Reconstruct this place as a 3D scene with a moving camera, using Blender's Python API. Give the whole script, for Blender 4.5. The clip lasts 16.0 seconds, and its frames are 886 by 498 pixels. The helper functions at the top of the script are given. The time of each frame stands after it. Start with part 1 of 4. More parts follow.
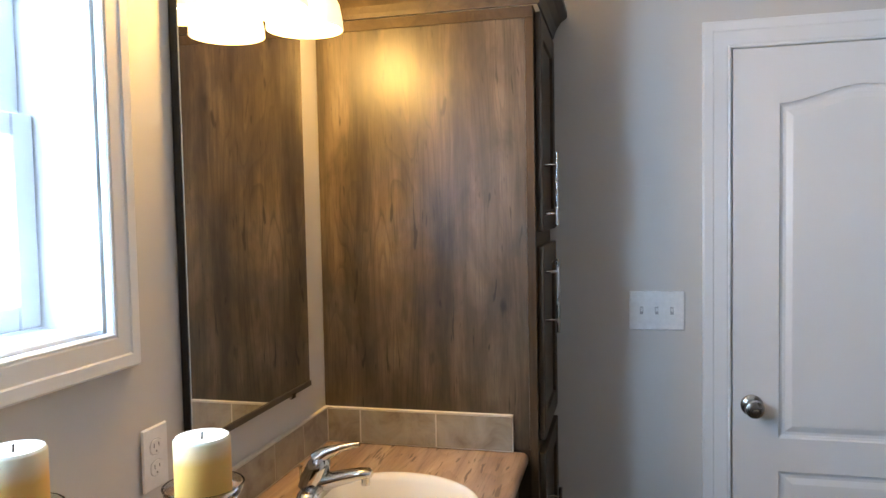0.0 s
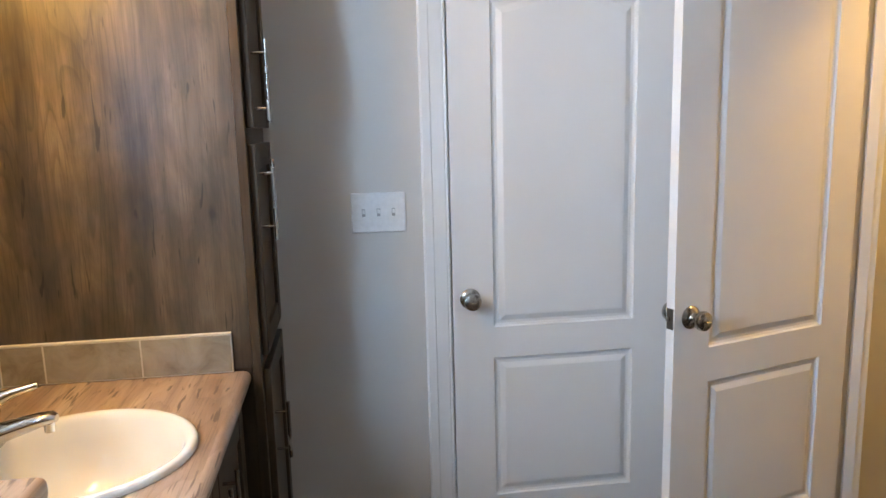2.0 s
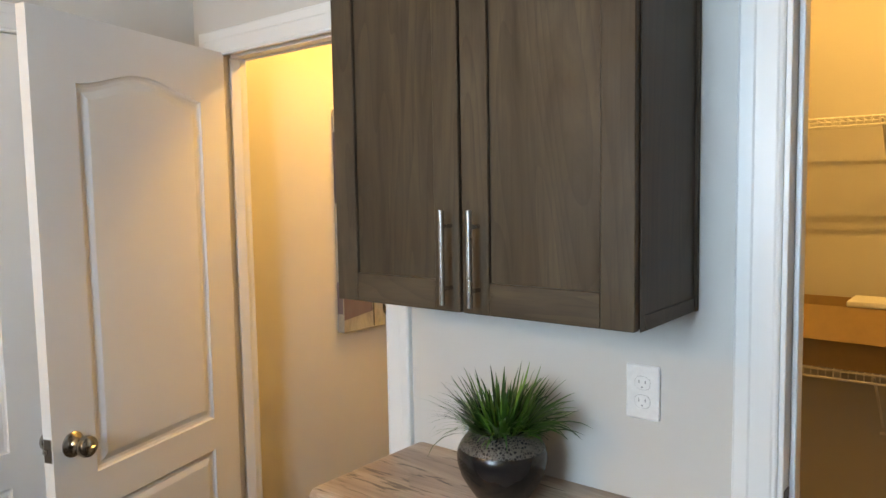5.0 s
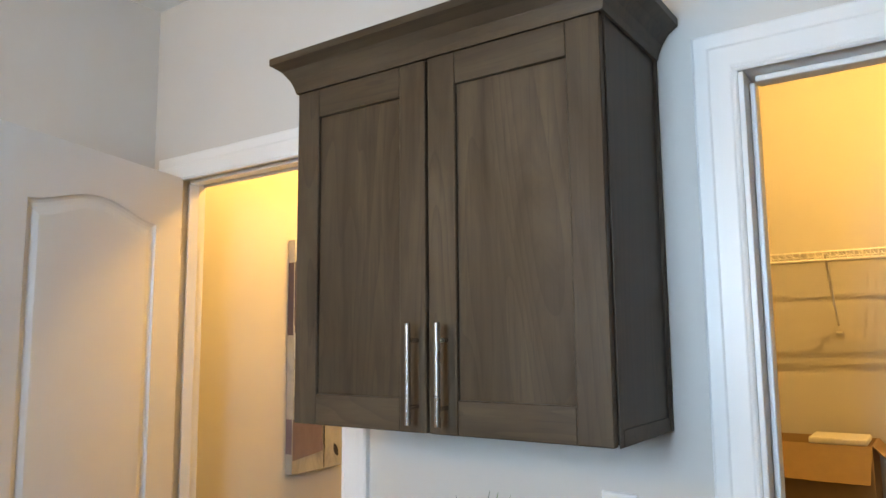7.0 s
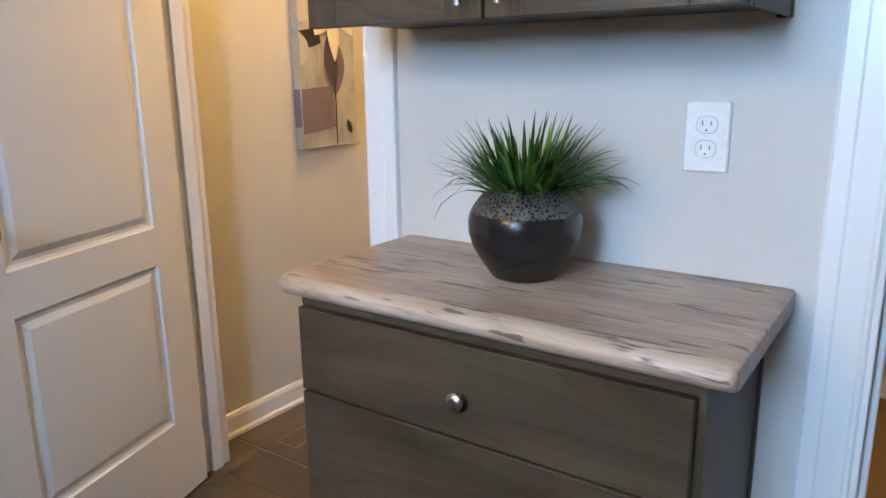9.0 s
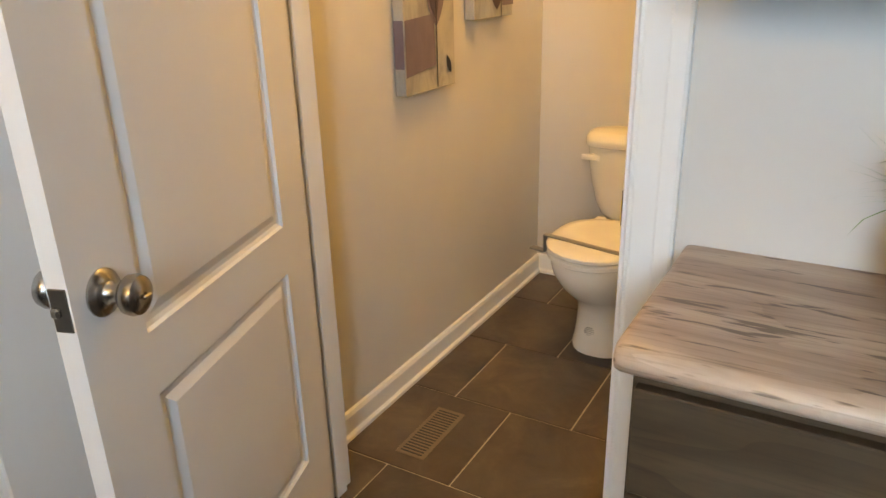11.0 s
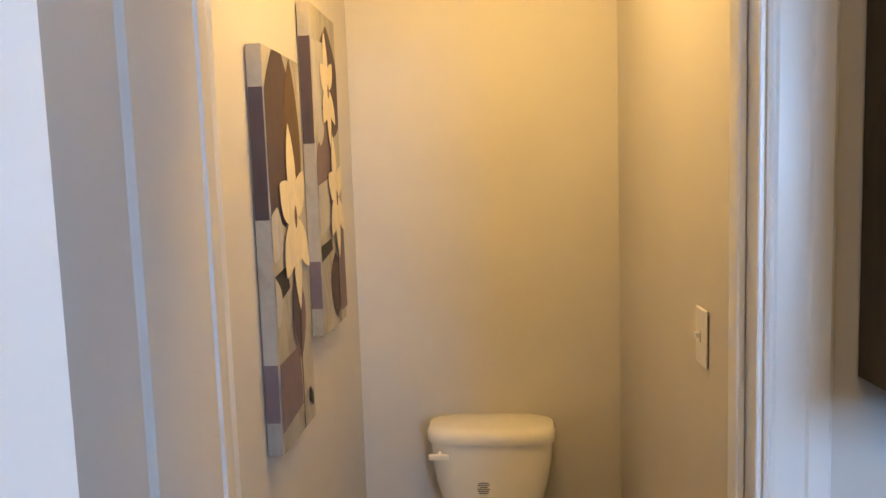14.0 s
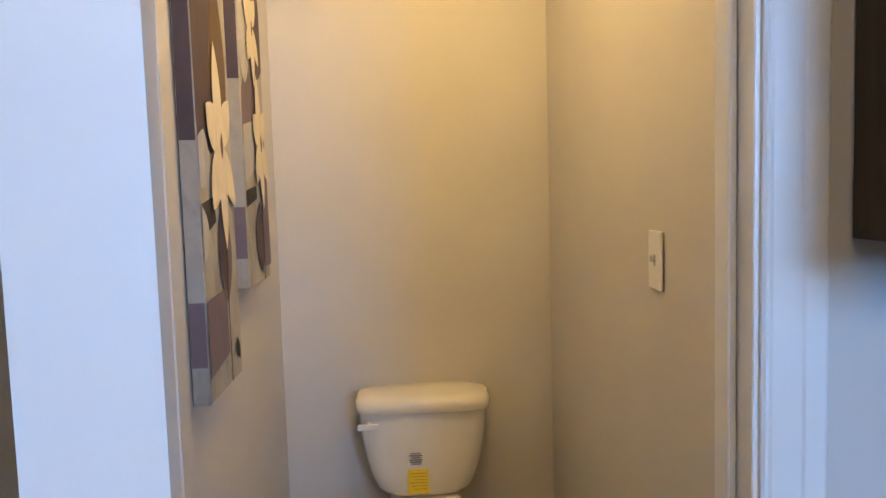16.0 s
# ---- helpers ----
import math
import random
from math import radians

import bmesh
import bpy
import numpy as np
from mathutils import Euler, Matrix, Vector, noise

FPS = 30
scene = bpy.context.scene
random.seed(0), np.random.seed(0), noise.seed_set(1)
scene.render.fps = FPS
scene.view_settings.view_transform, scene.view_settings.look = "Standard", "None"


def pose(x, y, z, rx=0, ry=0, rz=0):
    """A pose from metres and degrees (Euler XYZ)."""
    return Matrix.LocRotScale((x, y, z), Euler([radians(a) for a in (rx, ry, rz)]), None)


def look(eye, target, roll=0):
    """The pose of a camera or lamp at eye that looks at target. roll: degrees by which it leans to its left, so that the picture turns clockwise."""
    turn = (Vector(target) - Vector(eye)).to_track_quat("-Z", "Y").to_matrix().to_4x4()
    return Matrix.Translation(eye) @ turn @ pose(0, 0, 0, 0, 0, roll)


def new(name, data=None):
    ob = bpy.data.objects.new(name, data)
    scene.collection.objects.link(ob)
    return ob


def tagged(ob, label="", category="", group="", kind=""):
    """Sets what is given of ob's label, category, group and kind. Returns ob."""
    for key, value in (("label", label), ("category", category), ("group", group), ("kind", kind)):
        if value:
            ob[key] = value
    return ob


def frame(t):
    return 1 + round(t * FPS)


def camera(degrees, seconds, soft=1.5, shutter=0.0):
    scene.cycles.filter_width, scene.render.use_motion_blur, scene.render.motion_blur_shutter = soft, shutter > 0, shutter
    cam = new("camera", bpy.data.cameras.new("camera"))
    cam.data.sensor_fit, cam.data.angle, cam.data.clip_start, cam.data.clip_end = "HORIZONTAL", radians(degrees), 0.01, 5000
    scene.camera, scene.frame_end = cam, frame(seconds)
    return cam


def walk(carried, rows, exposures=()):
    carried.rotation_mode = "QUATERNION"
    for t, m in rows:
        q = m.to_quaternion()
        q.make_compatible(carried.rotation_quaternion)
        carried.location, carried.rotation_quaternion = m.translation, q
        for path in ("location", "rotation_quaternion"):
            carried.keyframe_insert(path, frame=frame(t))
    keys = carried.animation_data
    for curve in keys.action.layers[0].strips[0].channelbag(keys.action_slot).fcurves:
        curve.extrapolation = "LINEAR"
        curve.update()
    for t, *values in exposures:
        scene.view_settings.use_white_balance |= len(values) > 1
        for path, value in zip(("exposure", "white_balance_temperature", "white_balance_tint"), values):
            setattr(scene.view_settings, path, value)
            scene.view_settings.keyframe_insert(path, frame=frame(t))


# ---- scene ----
cam = camera(62.9, 16.0)
PATH = [
    (0, (0.115, 0.122, 1.55), (-0.365, 2.061, 1.449), -1.1),
    (0.5, (0.101, 0.155, 1.516), (-0.265, 2.118, 1.393), -1.2),
    (1, (0.1, 0.181, 1.5), (-0.117, 2.161, 1.326), -1.3),
    (1.5, (0.11, 0.215, 1.492), (0.1, 2.198, 1.233), -1.4),
    (2, (0.12, 0.263, 1.486), (0.381, 2.218, 1.15), -1.5),
    (2.5, (0.137, 0.313, 1.478), (0.72, 2.19, 1.107), -1.4),
    (3, (0.168, 0.319, 1.432), (1.071, 2.067, 1.075), -1.5),
    (3.5, (0.218, 0.308, 1.415), (1.383, 1.896, 1.067), -1.3),
    (4, (0.274, 0.29, 1.463), (1.636, 1.717, 1.131), -1.3),
    (4.5, (0.278, 0.272, 1.513), (1.761, 1.585, 1.236), -1.1),
    (5, (0.258, 0.248, 1.571), (1.81, 1.499, 1.406), -1.0),
    (5.2, (0.256, 0.247, 1.589), (1.83, 1.477, 1.485), -1.0),
    (7.3, (0.278, 0.317, 1.461), (1.911, 1.443, 1.717), -0.5),
    (7.5, (0.292, 0.323, 1.432), (1.938, 1.438, 1.647), -0.5),
    (8, (0.34, 0.335, 1.347), (2.015, 1.427, 1.383), -0.6),
    (8.5, (0.393, 0.393, 1.279), (2.053, 1.487, 1.063), -0.5),
    (9, (0.445, 0.538, 1.241), (2.04, 1.647, 0.768), -0.7),
    (9.5, (0.489, 0.705, 1.216), (2.018, 1.835, 0.593), -0.5),
    (9.7, (0.493, 0.771, 1.219), (2.014, 1.885, 0.553), -0.7),
    (11.8, (0.605, 1.538, 1.385), (2.343, 2.296, 0.75), -2.0),
    (12, (0.624, 1.578, 1.393), (2.405, 2.265, 0.8), -2.3),
    (12.5, (0.637, 1.717, 1.458), (2.511, 2.203, 0.958), -2.2),
    (13, (0.62, 1.848, 1.518), (2.556, 2.163, 1.129), -1.7),
    (13.5, (0.661, 1.916, 1.564), (2.628, 2.128, 1.274), -1.8),
    (14, (0.757, 1.945, 1.602), (2.74, 2.111, 1.405), -1.9),
    (14.5, (0.821, 1.967, 1.558), (2.813, 2.084, 1.429), -1.8),
    (15, (0.828, 1.99, 1.521), (2.825, 2.034, 1.416), -1.7),
    (15.5, (0.84, 2.043, 1.47), (2.837, 2.005, 1.363), -1.7),
    (16, (0.839, 2.05, 1.405), (2.829, 1.944, 1.242), -1.7),
]
EXPOSURES = [(0.0, -0.25, 8200, 10), (1.5, -0.05, 8400, 10), (3.0, 0.1, 8300, 10), (4.0, 0.05, 8900, 10), (5.0, -0.15, 10600, 10), (7.5, -0.15, 9300, 10), (8.5, 0.0, 8000, 10),
             (9.0, 0.1, 7800, 10), (9.7, 0.2, 8000, 10), (12.0, -0.2, 12000, 10), (12.5, -0.25, 10000, 10), (13.0, -0.35, 8500, 10), (14.0, -0.5, 7000, 10), (15.0, -0.55, 6600, 10), (16.0, -0.5, 6000, 10)]
walk(cam, [(t, look(eye, target, roll)) for t, eye, target, roll in PATH], EXPOSURES)

# ---- light ----
world = bpy.data.worlds.new("world")
scene.world = world
world.use_nodes = True
sky = world.node_tree.nodes.new("ShaderNodeTexSky")
sky.sky_type, sky.sun_disc = "NISHITA", False
sky.sun_elevation, sky.sun_rotation = radians(40), radians(120)
world.node_tree.nodes["Background"].inputs[1].default_value = 0.1
world.node_tree.links.new(sky.outputs[0], world.node_tree.nodes["Background"].inputs[0])


def lamp(name, kind, m, energy, color, size=0.1, size_y=None):
    data = bpy.data.lights.new(name, kind)
    data.energy, data.color = energy, color
    if kind == "AREA":
        data.size = size
        if size_y:
            data.shape, data.size_y = "RECTANGLE", size_y
    elif kind == "SUN":
        data.angle = size
    else:
        data.shadow_soft_size = size
    ob = new(name, data)
    ob.matrix_world = m
    return ob


WARM = (1.0, 0.635, 0.23)
DAY = (0.33, 0.575, 1.0)
sun = lamp("sun", "SUN", look((-3, 5, 6), (0, 0, 0)), 2.0, (1.0, 0.95, 0.88), radians(0.5))
window_light = lamp("window_light", "AREA", look((-1.00, 0.81, 1.75), (0.0, 0.81, 1.71)), 255, DAY, 1.3, 1.2)
vanity_lamp_a = lamp("vanity_bulb_a", "POINT", pose(-0.615, 1.744, 2.035), 13.0, (1.0, 0.64, 0.23), 0.03)
vanity_lamp_b = lamp("vanity_bulb_b", "POINT", pose(-0.615, 1.545, 2.035), 13.0, (1.0, 0.64, 0.23), 0.03)
toilet_lamp = lamp("toilet_room_lamp", "POINT", pose(2.42, 1.92, 2.50), 39, WARM, 0.12)
closet_lamp = lamp("closet_lamp", "POINT", pose(2.70, 0.45, 2.52), 42, WARM, 0.008)


# ---- materials ----
def srgb(r, g, b):
    f = lambda c: c / 12.92 if c <= 0.04045 else ((c + 0.055) / 1.055) ** 2.4
    return (f(r / 255), f(g / 255), f(b / 255), 1)


class Nodes:
    """A small builder for node materials."""

    def __init__(self, name):
        self.m = bpy.data.materials.new(name)
        self.m.use_nodes = True
        self.t = self.m.node_tree
        self.b = self.t.nodes["Principled BSDF"]
        self.coord = self.t.nodes.new("ShaderNodeTexCoord")

    def node(self, kind, **values):
        n = self.t.nodes.new(kind)
        for k, v in values.items():
            n.inputs[k.replace("_", " ")].default_value = v
        return n

    def link(self, a, b):
        self.t.links.new(a, b)

    def mapped(self, scale, source=None, rot=(0, 0, 0), loc=None):
        mp = self.t.nodes.new("ShaderNodeMapping")
        mp.inputs["Scale"].default_value = scale
        mp.inputs["Rotation"].default_value = rot
        self.link(source or self.coord.outputs["Object"], mp.inputs["Vector"])
        if loc is not None:
            self.link(loc, mp.inputs["Location"])
        return mp.outputs[0]

    def noise(self, vec, scale, detail=4, rough=0.55, distort=0.0):
        n = self.node("ShaderNodeTexNoise", Scale=scale, Detail=detail, Roughness=rough, Distortion=distort)
        self.link(vec, n.inputs["Vector"])
        return n.outputs["Fac"]

    def ramp(self, fac, stops):
        r = self.t.nodes.new("ShaderNodeValToRGB")
        while len(r.color_ramp.elements) < len(stops):
            r.color_ramp.elements.new(0.5)
        for e, (p, c) in zip(r.color_ramp.elements, stops):
            e.position, e.color = p, c if len(c) == 4 else (*c, 1)
        self.link(fac, r.inputs[0])
        return r.outputs[0]

    def mix(self, fac, a, b, mode="MIX"):
        n = self.t.nodes.new("ShaderNodeMixRGB")
        n.blend_type = mode
        for socket, value in zip(n.inputs, (fac, a, b)):
            if isinstance(value, (int, float)):
                socket.default_value = value
            elif isinstance(value, tuple):
                socket.default_value = value if len(value) == 4 else (*value, 1)
            else:
                self.link(value, socket)
        return n.outputs[0]

    def math(self, op, a, b=0.0):
        n = self.t.nodes.new("ShaderNodeMath")
        n.operation = op
        for socket, value in zip(n.inputs, (a, b)):
            if isinstance(value, (int, float)):
                socket.default_value = value
            else:
                self.link(value, socket)
        return n.outputs[0]

    def bump(self, height, strength, distance=0.002):
        n = self.node("ShaderNodeBump", Strength=strength, Distance=distance)
        self.link(height, n.inputs["Height"])
        self.link(n.outputs[0], self.b.inputs["Normal"])

    def set(self, color=None, rough=None, metal=None):
        for key, value in (("Base Color", color), ("Roughness", rough), ("Metallic", metal)):
            if value is None:
                continue
            if isinstance(value, (int, float)):
                self.b.inputs[key].default_value = value
            elif isinstance(value, tuple):
                self.b.inputs[key].default_value = value if len(value) == 4 else (*value, 1)
            else:
                self.link(value, self.b.inputs[key])
        return self


def paint(name, color, rough, grain=0.06, bump=0.05, fine=180):
    n = Nodes(name)
    c = (*color, 1)
    dark = tuple(v * 0.93 for v in color)
    big = n.noise(n.coord.outputs["Object"], 1.3, 3)
    fine_n = n.noise(n.coord.outputs["Object"], fine, 3)
    n.set(n.mix(n.ramp(big, [(0.35, (0, 0, 0)), (0.65, (1, 1, 1))]), dark, c),
          n.math("ADD", n.math("MULTIPLY", fine_n, grain * 2), rough - grain))
    n.bump(fine_n, bump, 0.001)
    return n.m


def plain(name, color, rough, metal=0.0, bump=0.0, scale=60):
    n = Nodes(name)
    f = n.noise(n.coord.outputs["Object"], scale, 3)
    n.set(n.mix(f, tuple(v * 0.85 for v in color), tuple(min(1, v * 1.1) for v in color)),
          n.math("ADD", n.math("MULTIPLY", f, 0.12), rough - 0.06), metal)
    if bump:
        n.bump(f, bump, 0.001)
    return n.m


def wood(name, tones, axis, rough=0.42, density=1.0, knots=0.0, figure=0.5, pores=0.25, checks=0.66, check_size=42.0, normal=1, gloss=0.5):
    """Stained or printed wood, its grain along the axis (0, 1, 2) of the object."""
    n = Nodes(name)
    info = n.t.nodes.new("ShaderNodeObjectInfo")
    shift = n.math("MULTIPLY", info.outputs["Random"], 7.0)
    stretch = [1.0, 1.0, 1.0]
    stretch[axis] = 0.14
    vec = n.mapped(tuple(stretch), loc=shift)
    base = n.noise(vec, 9 * density, 6, 0.6, 0.9)
    # flowing cathedral figure: contour lines of a stretched noise
    field = n.noise(vec, 4.2 * density, 2, 0.45, 0.35)
    rings = n.math("FRACT", n.math("MULTIPLY", field, 17.0))
    rings = n.math("POWER", rings, 3.0)
    fine_s = [170.0 * density] * 3
    fine_s[axis] = 4.0 * density
    fine = n.noise(n.mapped(tuple(fine_s), loc=shift), 1.0, 3, 0.7)
    col = n.ramp(base, [(0.28, tones[0]), (0.5, tones[1]), (0.72, tones[2])])
    col = n.mix(n.math("MULTIPLY", rings, figure), col, tuple(v * 0.55 for v in tones[0]))
    pore = n.ramp(fine, [(0.30, (1, 1, 1)), (0.46, (0, 0, 0))])
    col = n.mix(n.math("MULTIPLY", pore, pores), col, tuple(v * 0.4 for v in tones[0]))
    if knots:
        k = [4.6, 4.6, 4.6]
        k[axis] = 1.1
        k[normal] = 0.0
        vor = n.node("ShaderNodeTexVoronoi", Scale=1.0, Randomness=1.0)
        wob = n.mix(0.12, n.mapped(tuple(k), loc=shift), n.node("ShaderNodeTexNoise", Scale=6.0).outputs["Color"])
        n.link(wob, vor.inputs["Vector"])
        spot = n.ramp(vor.outputs["Distance"], [(0.03, (1, 1, 1)), (0.10, (0, 0, 0))])
        col = n.mix(n.math("MULTIPLY", spot, knots), col, tuple(v * 0.25 for v in tones[0]))
        # short dark checks along the grain
        cs = [check_size] * 3
        cs[axis] = check_size / 8
        crack = n.ramp(n.noise(n.mapped(tuple(cs), loc=shift), 1.0, 2, 0.5, 0.4), [(checks, (0, 0, 0)), (checks + 0.06, (1, 1, 1))])
        col = n.mix(n.math("MULTIPLY", crack, knots * 0.8), col, tuple(v * 0.3 for v in tones[0]))
    n.set(col, n.math("ADD", n.math("MULTIPLY", base, 0.2), rough - 0.1))
    n.b.inputs["Specular IOR Level"].default_value = gloss
    n.bump(n.mix(0.5, fine, base), 0.12, 0.001)
    return n.m


WALL = paint("wall_paint", (0.60, 0.575, 0.54), 0.62)
CEIL = paint("ceiling_paint", (0.80, 0.79, 0.77), 0.8, bump=0.15, fine=60)
TRIM = paint("trim_white", (0.80, 0.80, 0.79), 0.34, bump=0.02, fine=90)
DOORW = paint("door_white", (0.77, 0.76, 0.745), 0.40, bump=0.05, fine=240)
PLASTIC = plain("plate_plastic", (0.80, 0.80, 0.79), 0.32)
SLOT = plain("slot_dark", (0.03, 0.03, 0.03), 0.6)
NICKEL = plain("satin_nickel", (0.42, 0.40, 0.375), 0.27, 1.0, scale=8)
CHROME = plain("chrome", (0.60, 0.58, 0.55), 0.11, 1.0, scale=12)
BRASS_DULL = plain("strike_metal", (0.20, 0.175, 0.15), 0.45, 1.0)
CAB = ((0.036, 0.023, 0.0135), (0.060, 0.041, 0.0255), (0.088, 0.061, 0.039))
CAB_Z = wood("cabinet_stain_upright", CAB, 2, 0.47, 1.2, figure=0.30, gloss=0.22)
CAB_Y = wood("cabinet_stain_level", CAB, 1, 0.47, 1.2, figure=0.30, gloss=0.22)
# toe-kick colour, darkened to stand for the shade under the cabinets
TOE_SHADE = plain("toe_kick_painted_shade", (0.03, 0.025, 0.02), 0.6)


def rustic(name, tones, axis, across, rough=0.36, lines=0.42, size=1.0):
    """Printed rustic laminate: broad tone bands, flowing cathedral lines, small knots and dark checks along the axis."""
    n = Nodes(name)
    info = n.t.nodes.new("ShaderNodeObjectInfo")
    shift = n.math("MULTIPLY", info.outputs["Random"], 7.0)
    def grain(cross, along):
        v = [0.0, 0.0, 0.0]
        v[across], v[axis] = cross * size, along * size
        return n.mapped(tuple(v), loc=shift)
    broad = n.noise(grain(1.0, 0.10), 7.0, 5, 0.6, 0.3)
    col = n.ramp(broad, [(0.36, tones[0]), (0.50, tones[1]), (0.65, tones[2])])
    cloud = n.ramp(n.noise(grain(1.0, 0.45), 6.5, 4, 0.6, 0.4), [(0.36, (1, 1, 1)), (0.62, (0, 0, 0))])
    col = n.mix(n.math("MULTIPLY", cloud, 0.60), col, tuple(v * 0.75 for v in tones[0]))
    # contour lines of a slow field bend round knots and close into arches
    field = n.noise(grain(1.0, 0.13), 5.2, 2, 0.4, 0.35)
    band = n.math("FRACT", n.math("MULTIPLY", field, 21.0))
    line = n.ramp(band, [(0.0, (0, 0, 0)), (0.62, (0.08, 0.08, 0.08)), (0.90, (1, 1, 1)), (0.97, (0, 0, 0))])
    patch = n.ramp(n.noise(grain(1.0, 0.35), 4.0, 2), [(0.42, (0, 0, 0)), (0.62, (1, 1, 1))])
    col = n.mix(n.math("MULTIPLY", n.math("MULTIPLY", line, patch), lines), col, tuple(v * 0.40 for v in tones[0]))
    fine = n.noise(grain(230.0, 6.0), 1.0, 3, 0.7)
    pore = n.ramp(fine, [(0.34, (1, 1, 1)), (0.50, (0, 0, 0))])
    col = n.mix(n.math("MULTIPLY", pore, 0.38), col, tuple(v * 0.45 for v in tones[0]))
    vor = n.node("ShaderNodeTexVoronoi", Scale=1.0, Randomness=1.0)
    n.link(grain(7.0, 2.6), vor.inputs["Vector"])
    rag = n.math("ADD", vor.outputs["Distance"], n.math("MULTIPLY", n.noise(grain(60.0, 22.0), 1.0, 3), 0.14))
    knot = n.ramp(rag, [(0.10, (1, 1, 1)), (0.19, (0, 0, 0))])
    col = n.mix(n.math("MULTIPLY", knot, 0.8), col, tuple(v * 0.25 for v in tones[0]))
    crack = n.ramp(n.noise(grain(46.0, 6.0), 1.0, 2, 0.5, 0.5), [(0.665, (0, 0, 0)), (0.72, (1, 1, 1))])
    col = n.mix(n.math("MULTIPLY", crack, 0.75), col, tuple(v * 0.30 for v in tones[0]))
    n.set(col, n.math("ADD", n.math("MULTIPLY", broad, 0.2), rough - 0.1))
    n.bump(n.mix(0.5, fine, line), 0.15, 0.001)
    return n.m


PANEL = rustic("rustic_laminate_upright", ((0.028, 0.0200, 0.0135), (0.078, 0.0570, 0.0385), (0.152, 0.114, 0.077)), 2, 0, size=1.45)
TOP = wood("rustic_laminate_top", ((0.23, 0.142, 0.096), (0.40, 0.280, 0.205), (0.54, 0.42, 0.33)), 1, 0.36, 1.2, knots=1.0, figure=0.25, pores=0.45, checks=0.605, check_size=80.0, normal=2)
PORCELAIN = plain("porcelain", (0.80, 0.77, 0.70), 0.10, scale=4)
SEAT = plain("seat_plastic", (0.80, 0.77, 0.71), 0.2, scale=6)
# gold low down paints warm light glowing through the wax; upper part stays pale
_w = Nodes("glow_tinted_wax")
_xyz = _w.t.nodes.new("ShaderNodeSeparateXYZ")
_w.link(_w.coord.outputs["Object"], _xyz.inputs[0])
_edge = _w.math("ADD", _xyz.outputs[2], _w.math("MULTIPLY", _w.noise(_w.coord.outputs["Object"], 35, 3), 0.014))
_w.set(_w.ramp(_edge, [(0.056, (0.80, 0.42, 0.10)), (0.086, (0.82, 0.70, 0.48))]), 0.5)
WAX = _w.m
WAX_B = WAX.node_tree.nodes["Principled BSDF"].inputs
WAX_B["Subsurface Weight"].default_value = 0.35
WAX_B["Subsurface Radius"].default_value = (0.03, 0.015, 0.006)
GLASS = bpy.data.materials.new("clear_glass")
GLASS.use_nodes = True
GB = GLASS.node_tree.nodes["Principled BSDF"].inputs
GB["Transmission Weight"].default_value, GB["Roughness"].default_value, GB["IOR"].default_value = 1.0, 0.02, 1.46
MIRROR = plain("mirror_silver", (0.83, 0.84, 0.83), 0.02, 1.0, scale=2)
MIRROR.node_tree.nodes["Principled BSDF"].inputs["Roughness"].links and MIRROR.node_tree.links.remove(
    MIRROR.node_tree.nodes["Principled BSDF"].inputs["Roughness"].links[0])
MIRROR.node_tree.nodes["Principled BSDF"].inputs["Roughness"].default_value = 0.01
CHANNEL = plain("dark_channel", (0.09, 0.075, 0.06), 0.4, 0.6)
BLACK = plain("black_edge", (0.015, 0.015, 0.016), 0.35)
VINYL = paint("window_vinyl", (0.78, 0.80, 0.82), 0.35)
CARD = plain("cardboard", (0.36, 0.235, 0.12), 0.75, bump=0.1, scale=25)
FOAM = plain("white_foam", (0.82, 0.80, 0.74), 0.7, bump=0.1)
WIRE = plain("white_wire_coating", (0.76, 0.74, 0.70), 0.35)
YELLOW = plain("yellow_sticker", (0.80, 0.58, 0.03), 0.45)
PRINT = plain("grey_print", (0.22, 0.22, 0.22), 0.6)
STRAP = plain("grey_metal_strap", (0.30, 0.29, 0.28), 0.42, 0.7)
REGISTER = plain("bronze_register", (0.20, 0.155, 0.115), 0.45, 0.3)
BLADE = Nodes("grass_blade")
BLADE.set(BLADE.ramp(BLADE.t.nodes.new("ShaderNodeNewGeometry").outputs["Random Per Island"],
                     [(0.0, (0.008, 0.036, 0.006)), (0.6, (0.028, 0.115, 0.014)), (1.0, (0.11, 0.25, 0.035))]), 0.4)
BLADE = BLADE.m
VASE = Nodes("dark_glaze")
_h = VASE.noise(VASE.coord.outputs["Object"], 14, 4)
VASE.set(VASE.mix(_h, (0.010, 0.009, 0.009), (0.020, 0.018, 0.018)), VASE.math("ADD", VASE.math("MULTIPLY", _h, 0.10), 0.16), 0.0)
VASE.b.inputs["Specular IOR Level"].default_value = 0.42
VASE = VASE.m
LACE = Nodes("pitted_collar_glaze")
_v = LACE.node("ShaderNodeTexVoronoi", Scale=165.0)
_v.feature = "DISTANCE_TO_EDGE"
LACE.link(LACE.coord.outputs["Object"], _v.inputs["Vector"])
_web = LACE.ramp(_v.outputs["Distance"], [(0.10, (1, 1, 1)), (0.22, (0, 0, 0))])
LACE.set(LACE.mix(_web, (0.015, 0.014, 0.014), (0.14, 0.132, 0.122)), 0.35, 0.45)
LACE.bump(_web, 0.8, 0.003)
LACE = LACE.m
SLATE = Nodes("slate_tile")
_i = SLATE.t.nodes.new("ShaderNodeObjectInfo")
_s = SLATE.math("MULTIPLY", _i.outputs["Random"], 40.0)
_vec = SLATE.mapped((1, 1, 1), loc=_s)
